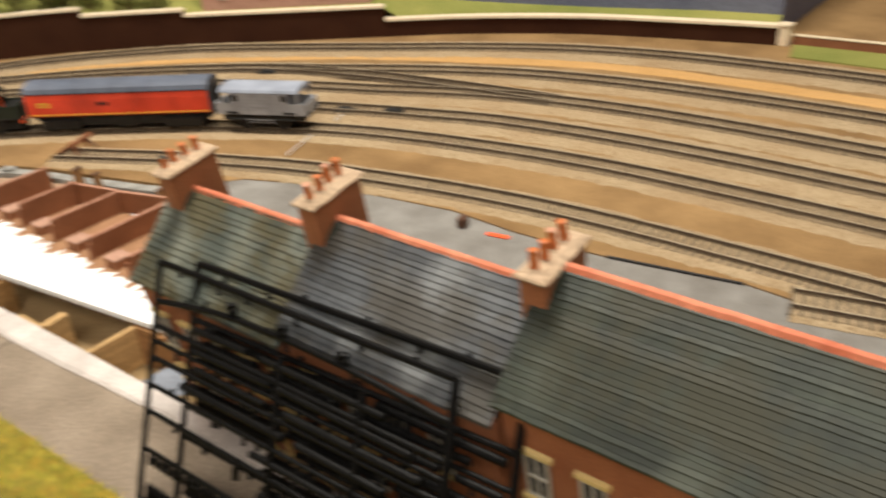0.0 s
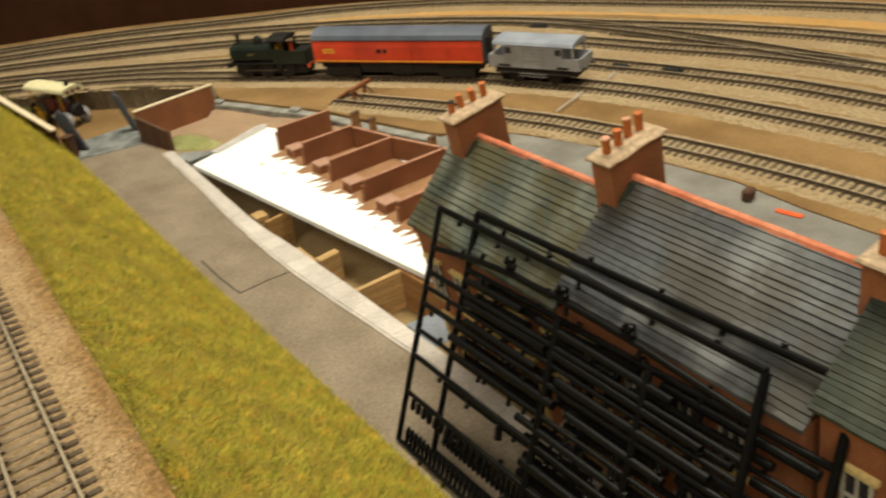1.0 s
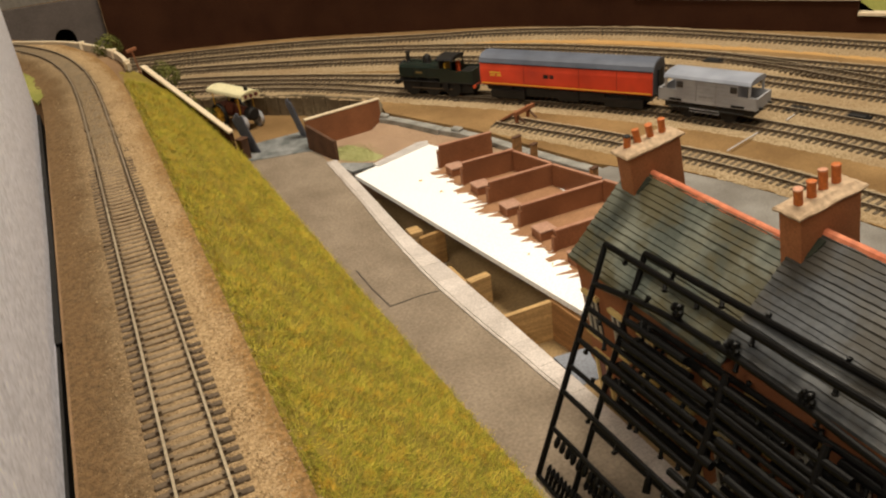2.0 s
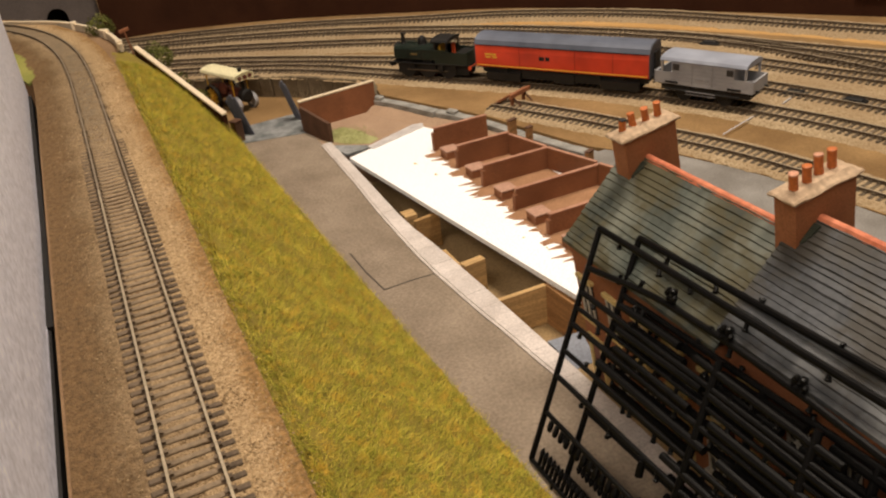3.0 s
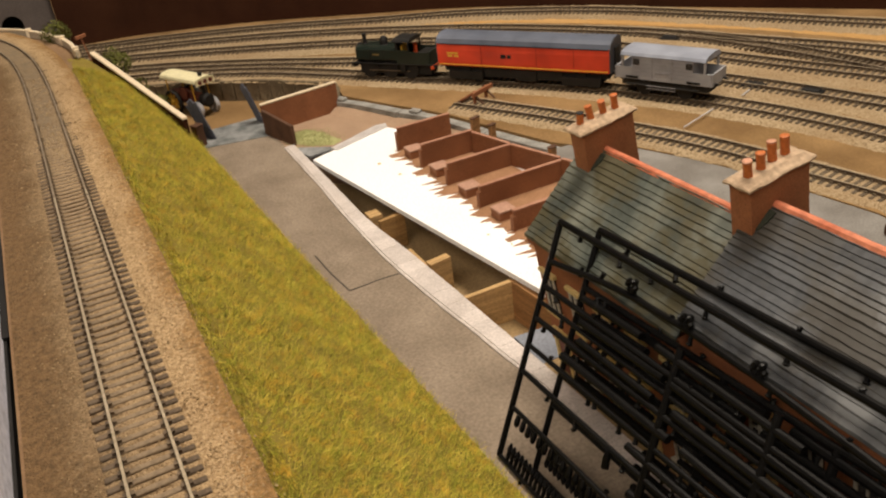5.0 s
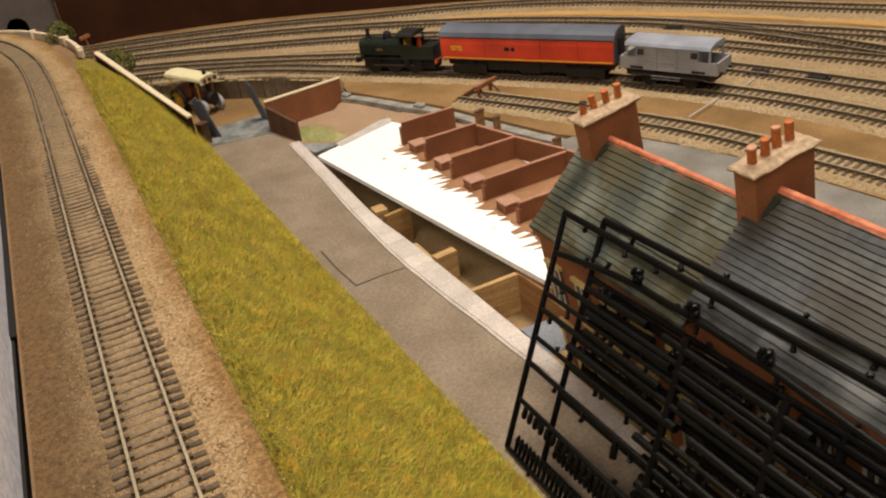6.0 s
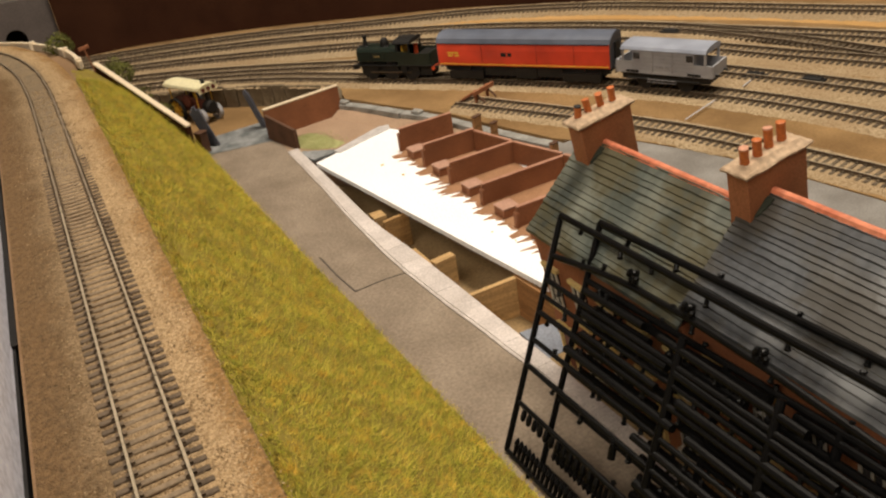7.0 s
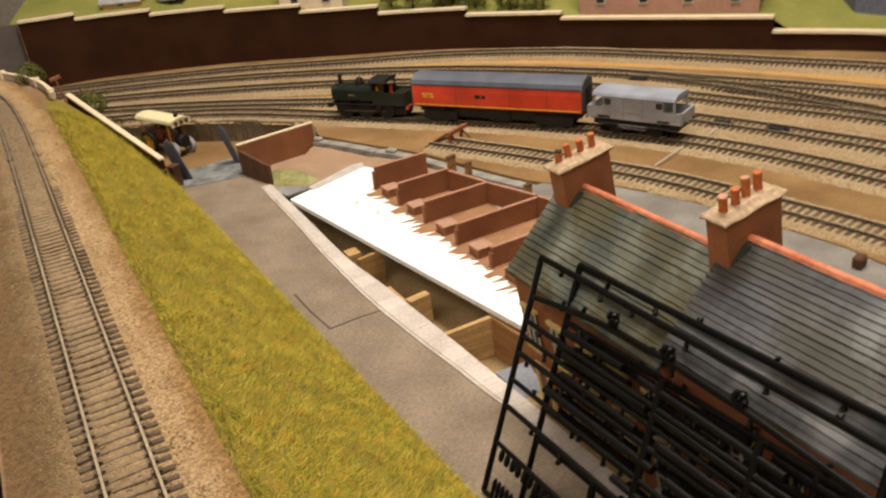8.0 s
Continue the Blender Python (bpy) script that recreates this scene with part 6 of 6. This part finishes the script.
def mail_van(at, length):
    m = thing("mail_van", "red bogie mail carriage with a dark grey roof", "carriage", at=at)
    h, w = length / 2 - 0.003, 0.0148
    part("body", section([(-w * 0.97, 0.0088), (w * 0.97, 0.0088), (w, 0.0125), (w, 0.0235), (w * 0.95, 0.0292), (-w * 0.95, 0.0292), (-w, 0.0235), (-w, 0.0125)], -h, h), "red", m, "bright red carriage side")
    part("roof", section([(-w * 0.99, 0.0292), (w * 0.99, 0.0292), *arch(w * 0.99, 0.0294, 0.0372)], -h - 0.0006, h + 0.0006), "van_roof", m, "dark blue grey curved roof", smooth=False)
    for s in (-1, 1):
        e = part("end_panel", section([(-w * 0.96, 0.0088), (w * 0.96, 0.0088), (w * 0.98, 0.0285), *arch(w * 0.94, 0.0290, 0.0360)], s * h, s * (h + 0.0010)), "end_grey", m, "dark grey carriage end")
        part("gangway", boxes((min(s * (h + 0.001), s * (h + 0.0026)), max(s * (h + 0.001), s * (h + 0.0026)), -0.0055, 0.0055, 0.0100, 0.0290), bevel=0.0004), "black", e)
        for y in (-0.009, 0.009):
            bm = bmesh.new()
            tube(bm, (s * (h + 0.001), y, 0.0090), (s * (h + 0.0038), y, 0.0090), 0.0010)
            part("buffer", bm, "black", e)
        for side in (-1, 1):
            y = side * (w * 0.985)
            part("waist_line", boxes((-h + 0.001, h - 0.001, *sorted((y, y + side * 0.0006)), 0.0098, 0.0106)) if s > 0 else boxes((-h + 0.001, h - 0.001, *sorted((side * (w * 0.955), side * (w * 0.955) + side * 0.0006)), 0.0284, 0.0290)), "yellow" if s > 0 else "black", m, "thin yellow line" if s > 0 else "")
    for side in (-1, 1):
        y = sorted((side * (w + 0.0001), side * (w + 0.0004)))
        for k, (x, bw, mat) in enumerate(((h * 0.84, 0.0062, "yellow"), (h * 0.77, 0.0050, "yellow"), (h * 0.84, 0.0050, "yellow"), (h * 0.76, 0.0045, "yellow"), (h * 0.185, 0.0050, "black"), (h * 0.115, 0.0036, "black"))):
            z = 0.0205 if k < 2 else (0.0180 if k < 4 else 0.0195)
            t = 0.0016 if k < 4 else 0.0034
            part("lettering_bar", boxes((x - bw / 2, x + bw / 2, *y, z - t / 2, z + t / 2)), mat, m)
        for x in (-h * 0.62, -h * 0.2, h * 0.45):
            part("door_joint", boxes((x - 0.0002, x + 0.0002, *y, 0.0110, 0.0280)), "red_dark", m)
    part("underframe", boxes((-h, h, -0.0105, 0.0105, 0.0066, 0.0088), bevel=0.0003), "grime", m)
    part("battery_box", boxes((-0.014, 0.006, -0.011, 0.011, -0.0034, 0.0066), bevel=0.0004), "grime", m)
    part("truss", boxes((-h * 0.46, h * 0.46, -0.0095, 0.0095, -0.0016, 0.0066), (-h * 0.96, h * 0.96, -0.0080, 0.0080, 0.0020, 0.0066)), "grime", m)
    for bx in (-h * 0.68, h * 0.68):
        bg = part("bogie", boxes((bx - 0.0175, bx + 0.0175, -0.0125, -0.0105, 0.0020, 0.0098), (bx - 0.0175, bx + 0.0175, 0.0105, 0.0125, 0.0020, 0.0098), (bx - 0.004, bx + 0.004, -0.0105, 0.0105, 0.0060, 0.0130), bevel=0.0003), "grime", m)
        for dx in (-0.0105, 0.0105):
            for y in (-0.0082, 0.0082):
                wheel("wheel", bx + dx, y, 0.0066, bg)
    raised(m, 0.0064, ("bogie",))


def brake_van(at, length):
    m = thing("brake_van", "grey goods brake van with a pale grey roof", "brake van", at=at)
    h, w = length / 2, 0.0138
    c = h * 0.62
    part("cabin", section([(-w, 0.0092), (w, 0.0092), (w, 0.0262), *arch(w * 0.98, 0.0264, 0.0292)], -c, c), "grey_paint", m, "grey planked cabin")
    part("floor_frame", boxes((-h, h, -w, w, 0.0072, 0.0092), bevel=0.0003), "grey_paint", m)
    part("roof", section([(-w - 0.0012, 0.0264), (-w - 0.0012, 0.0272), *arch(w + 0.0010, 0.0274, 0.0312)[::-1], (w + 0.0012, 0.0272), (w + 0.0012, 0.0264)], -h * 0.87, h * 0.87), "roof_grey", m, "pale grey curved roof")
    for s in (-1, 1):
        for side in (-1, 1):
            y = sorted((side * w, side * (w - 0.0014)))
            part("side_sheet", boxes((*sorted((s * c, s * (h - 0.0005))), *y, 0.0092, 0.0172)), "grey_paint", m)
            part("roof_post", boxes((*sorted((s * (h * 0.86), s * (h * 0.86 - 0.0016))), *y, 0.0172, 0.0266)), "grey_paint", m)
            bm = bmesh.new()
            tube(bm, (s * h, side * 0.0085, 0.0085), (s * (h + 0.0030), side * 0.0085, 0.0085), 0.0010)
            part("buffer", bm, "black", m)
            part("step_slot", boxes((*sorted((s * (c - 0.005), s * (c + 0.006))), *sorted((side * (w + 0.0001), side * (w + 0.0005))), 0.0082, 0.0100)), "black", m)
            part("lookout", boxes((*sorted((s * (c - 0.0005), s * (c - 0.0060))), *sorted((side * w, side * (w + 0.0004))), 0.0195, 0.0245)), "glass", m)
            part("strapping", boxes((*sorted((s * 0.008, s * 0.0088)), *sorted((side * w, side * (w + 0.0005))), 0.0092, 0.0262)), "grey_dark", m)
        part("end_sheet", boxes((*sorted((s * (h - 0.0014), s * h)), -w, w, 0.0092, 0.0172)), "grey_paint", m)
        wheel("wheel", s * h * 0.42, -0.0082, 0.0066, m)
        wheel("wheel", s * h * 0.42, 0.0082, 0.0066, m)
    for k in range(5):
        z = 0.0112 + 0.0030 * k
        for side in (-1, 1):
            part("plank_joint", boxes((-c, c, *sorted((side * w, side * (w + 0.00025))), z, z + 0.0003)), "grey_dark", m)
    for side in (-1, 1):
        part("footboard", boxes((-h * 0.75, h * 0.75, *sorted((side * (w - 0.001), side * (w + 0.0022))), 0.0030, 0.0038)), "grime", m)
        part("number_bar", boxes((-0.006, 0.006, *sorted((side * (w + 0.0002), side * (w + 0.0005))), 0.0128, 0.0146)), "grey_dark", m)
        for a in (-h * 0.55, h * 0.29):
            part("axle_guard", boxes((a, a + h * 0.26, *sorted((side * 0.0098, side * 0.0112)), -0.0015, 0.0072), bevel=0.0003), "grime", m)
        for k in range(2):
            part("footboard_edge", boxes((-h * 0.30, h * 0.30, *sorted((side * (w + 0.0021), side * (w + 0.0026))), 0.0012 + 0.0022 * k, 0.0017 + 0.0022 * k)), "grey_dark", m)
    part("underframe", boxes((-h * 0.9, h * 0.9, -0.0095, 0.0095, 0.0010, 0.0072)), "grime", m)
    raised(m, 0.0062, ("wheel",))


def locomotive(at, length):
    m = thing("locomotive", "dark green pannier tank locomotive with an open cab", "locomotive", at=at)
    h = length / 2
    part("footplate", boxes((-h, h, -0.0130, 0.0130, 0.0092, 0.0104), bevel=0.0002), "black", m)
    for s in (-1, 1):
        beam = part("buffer_beam", boxes((*sorted((s * (h - 0.001), s * (h + 0.0006))), -0.0128, 0.0128, 0.0058, 0.0092)), "orange_red" if s < 0 else "black", m, "red buffer beam" if s < 0 else "")
        for y in (-0.0088, 0.0088):
            bm = bmesh.new()
            tube(bm, (s * h, y, 0.0078), (s * (h + 0.0030), y, 0.0078), 0.0011)
            tube(bm, (s * (h + 0.0030), y, 0.0078), (s * (h + 0.0036), y, 0.0078), 0.0019)
            part("buffer", bm, "black", beam)
        tank = part("pannier_tank", section([(s * 0.0042, 0.0132), (s * 0.0118, 0.0132), (s * 0.0126, 0.0145), (s * 0.0126, 0.0232), (s * 0.0112, 0.0252), (s * 0.0042, 0.0256)], -h * 0.14, h * 0.90), "loco_green", m)
        for x in (h * 0.18, h * 0.52):
            part("tank_strap", boxes((x, x + 0.0005, *sorted((s * 0.0126, s * 0.0129)), 0.0140, 0.0238)), "black", tank)
        part("cab_side", boxes((-h * 0.48, -h * 0.14, *sorted((s * 0.0118, s * 0.0128)), 0.0104, 0.0235)), "loco_green", m)
        part("bunker_side", boxes((-h * 0.97, -h * 0.48, *sorted((s * 0.0118, s * 0.0128)), 0.0104, 0.0218)), "loco_green", m)
        part("cab_post", boxes((-h * 0.47, -h * 0.44, *sorted((s * 0.0118, s * 0.0126)), 0.0235, 0.0310)), "black", m)
        for x, r in ((h * 0.62, 0.0082), (h * 0.10, 0.0082), (-h * 0.42, 0.0082)):
            wheel("wheel", x, s * 0.0085, r, m)
        bm = bmesh.new()
        tube(bm, (h * 0.62, s * 0.0105, 0.0070), (-h * 0.42, s * 0.0105, 0.0070), 0.0007)
        part("coupling_rod", bm, "rail_side", m)
        part("step", boxes((-h * 0.34, -h * 0.22, *sorted((s * 0.0112, s * 0.0128)), 0.0030, 0.0092)), "black", m)
        part("lettering_bar", boxes((h * 0.30, h * 0.46, *sorted((s * 0.0127, s * 0.0130)), 0.0180, 0.0196)), "lettering_dull", tank)
    bm = bmesh.new()
    lathe(bm, [(0.0072, 0), (0.0072, h * 1.10)], 18, (-h * 0.18, 0, 0.0185), Matrix.Rotation(radians(90), 3, "Y"))
    part("boiler", bm, "loco_green", m)
    bm = bmesh.new()
    lathe(bm, [(0.0078, 0), (0.0080, 0.0040), (0.0060, 0.0052)], 18, (h * 0.88, 0, 0.0185), Matrix.Rotation(radians(90), 3, "Y"))
    part("smokebox", bm, "black", m)
    bm = bmesh.new()
    lathe(bm, [(0.0030, 0), (0.0021, 0.0012), (0.0018, 0.0082), (0.0024, 0.0090), (0.0026, 0.0104), (0.0016, 0.0104)], 14, (h * 0.80, 0, 0.0252))
    part("chimney", bm, "black", m)
    bm = bmesh.new()
    lathe(bm, [(0.0050, 0), (0.0043, 0.0008), (0.0041, 0.0050), (0.0032, 0.0074), (0.0010, 0.0086)], 14, (h * 0.30, 0, 0.0252))
    part("dome", bm, "black", m)
    part("spectacle_plate", boxes((-h * 0.17, -h * 0.14, -0.0125, 0.0125, 0.0104, 0.0315)), "black", m)
    part("cab_roof", section([(-0.0132, 0.0308), (-0.0132, 0.0314), *arch(0.0132, 0.0315, 0.0345)[::-1], (0.0132, 0.0314), (0.0132, 0.0308)], -h * 0.50, -h * 0.08), "black", m)
    part("bunker_back", boxes((-h * 0.98, -h * 0.94, -0.0128, 0.0128, 0.0104, 0.0225)), "loco_green", m)
    part("coal", boxes((-h * 0.94, -h * 0.60, -0.0117, 0.0117, 0.0104, 0.0205), bevel=0.001), "black", m, "black coal load")
    part("cab_fitting", boxes((-h * 0.42, -h * 0.34, -0.0100, -0.0060, 0.0110, 0.0255), bevel=0.0008), "orange_red", m, "orange red cab fitting")
    part("firebox_door", boxes((-h * 0.22, -h * 0.175, -0.006, 0.006, 0.0150, 0.0270), bevel=0.0006), "yellow", m, "yellow plate in the cab")
    part("frames", boxes((-h * 0.9, h * 0.9, -0.0072, 0.0072, -0.0010, 0.0092)), "grime", m)
    raised(m, 0.0042, ("wheel", "coupling_rod"))


i0 = nearest(0.4835, 0.2050)
at, j = on_rails(i0, 0.0835)
brake_van(at, 0.0835)
at, j = on_rails(j - 2, 0.171)
mail_van(at, 0.171)
at, j = on_rails(j - 1, 0.090)
locomotive(at, 0.086)


# ---------------------------------------------------------------- the traction engine in the lower yard
def traction_engine(at):
    m = thing("traction_engine", "showman traction engine with a cream canopy and yellow wheels", "traction engine", at=at)
    bm = section([(-0.0112, 0.0355), (-0.0112, 0.0365), *arch(0.0112, 0.0366, 0.0412)[::-1], (0.0112, 0.0365), (0.0112, 0.0355)], -0.031, 0.031)
    canopy = part("canopy", bm, "cream", m, "cream curved canopy")
    for k in range(3):
        bm = bmesh.new()
        lathe(bm, [(0.0022, 0), (0.0022, 0.0007)], 12, (0.0312, -0.0064 + 0.0064 * k, 0.0362), Matrix.Rotation(radians(90), 3, "Y"))
        part("scroll", bm, "maroon", canopy)
    part("canopy_board", boxes((0.0300, 0.0310, -0.0112, 0.0112, 0.0330, 0.0395)), "cream", canopy)
    for x in (-0.024, 0.020):
        for y in (-0.009, 0.009):
            bm = bmesh.new()
            tube(bm, (x, y, 0.012), (x, y, 0.036), 0.0007)
            part("canopy_post", bm, "yellow_wheel", m)
    bm = bmesh.new()
    lathe(bm, [(0.0062, 0), (0.0062, 0.036)], 16, (-0.010, 0, 0.0165), Matrix.Rotation(radians(90), 3, "Y"))
    part("boiler", bm, "maroon", m)
    bm = bmesh.new()
    lathe(bm, [(0.0070, 0), (0.0070, 0.007), (0.0050, 0.0085)], 16, (0.0225, 0, 0.0165), Matrix.Rotation(radians(90), 3, "Y"))
    part("smokebox", bm, "black", m)
    bm = bmesh.new()
    lathe(bm, [(0.0024, 0), (0.0018, 0.002), (0.0020, 0.0220), (0.0027, 0.0230), (0.0018, 0.0230)], 12, (0.025, 0, 0.0215))
    part("chimney", bm, "black", m)
    part("tender", boxes((-0.029, -0.012, -0.0085, 0.0085, 0.008, 0.0215), bevel=0.0006), "maroon", m)
    q = Matrix.Rotation(radians(90), 3, "X")
    for x, y, r, mat in ((-0.014, -0.0120, 0.0125, "yellow_wheel"), (-0.014, 0.0120, 0.0125, "yellow_wheel"), (0.022, -0.0098, 0.0082, "grey_paint"), (0.022, 0.0098, 0.0082, "grey_paint")):
        bm = bmesh.new()
        n = 22
        rings = [[bm.verts.new((x + rr * math.cos(2 * math.pi * k / n), y + yy, r + rr * math.sin(2 * math.pi * k / n))) for k in range(n)] for rr, yy in ((r, -0.002), (r, 0.002), (r * 0.87, 0.002), (r * 0.87, -0.002))]
        for a, b in zip(rings, [*rings[1:], rings[0]]):
            for k in range(n):
                p = (k + 1) % n
                bm.faces.new((a[k], a[p], b[p], b[k]))
        w = part("wheel", bm, "grime" if mat == "yellow_wheel" else mat, m)
        for k in range(10):
            bm = bmesh.new()
            a = 2 * math.pi * k / 10
            tube(bm, (x, y, r), (x + r * 0.9 * math.cos(a), y, r + r * 0.9 * math.sin(a)), 0.0007, sides=6)
            part("spoke", bm, mat, w)
        bm = bmesh.new()
        lathe(bm, [(r * 0.2, -0.0028), (r * 0.2, 0.0028)], 12, (x, y, r), q)
        part("hub", bm, mat, w)
    bm = bmesh.new()
    lathe(bm, [(0.0062, -0.0008), (0.0062, 0.0008)], 18, (0.004, -0.0100, 0.0235), q)
    part("flywheel", bm, "maroon", m)


traction_engine(Matrix.Translation((0.1420, 0.596, -0.0920)) @ Matrix.Rotation(radians(-66), 4, "Z"))
# dry stems at the foot of the retaining wall
rng = random.Random(6)
stems = []
bm = bmesh.new()
for k in range(70):
    t = rng.random()
    x, y = 0.200 + 0.055 * t, 0.553 - 0.052 * t
    h = rng.uniform(0.008, 0.020)
    a = rng.uniform(-0.006, 0.006)
    tube(bm, (x, y - rng.uniform(0.004, 0.010), -0.093), (x + a, y - rng.uniform(0.004, 0.010), -0.091 + h), 0.0003, 0.0001, 4)
tagged(part("dry_stems", bm, "straw"), "dry straw coloured stems below the retaining wall", "stems", kind="stuff")

# loops of thin wire lying below the retaining wall
bm = bmesh.new()
pts = []
for k in range(8 * 14 + 1):
    t, a = k / (8 * 14), 2 * math.pi * k / 14
    pts.append((0.1985 + 0.060 * t + 0.0045 * math.cos(a), 0.522 - 0.030 * t, -0.0875 + 0.0055 + 0.0055 * math.sin(a)))
rod(bm, pts, [0.00028] * len(pts), 5)
solid("wire_coil", bm, "straw", "loose coil of thin pale wire below the dark stone wall", "wire", smooth=True)
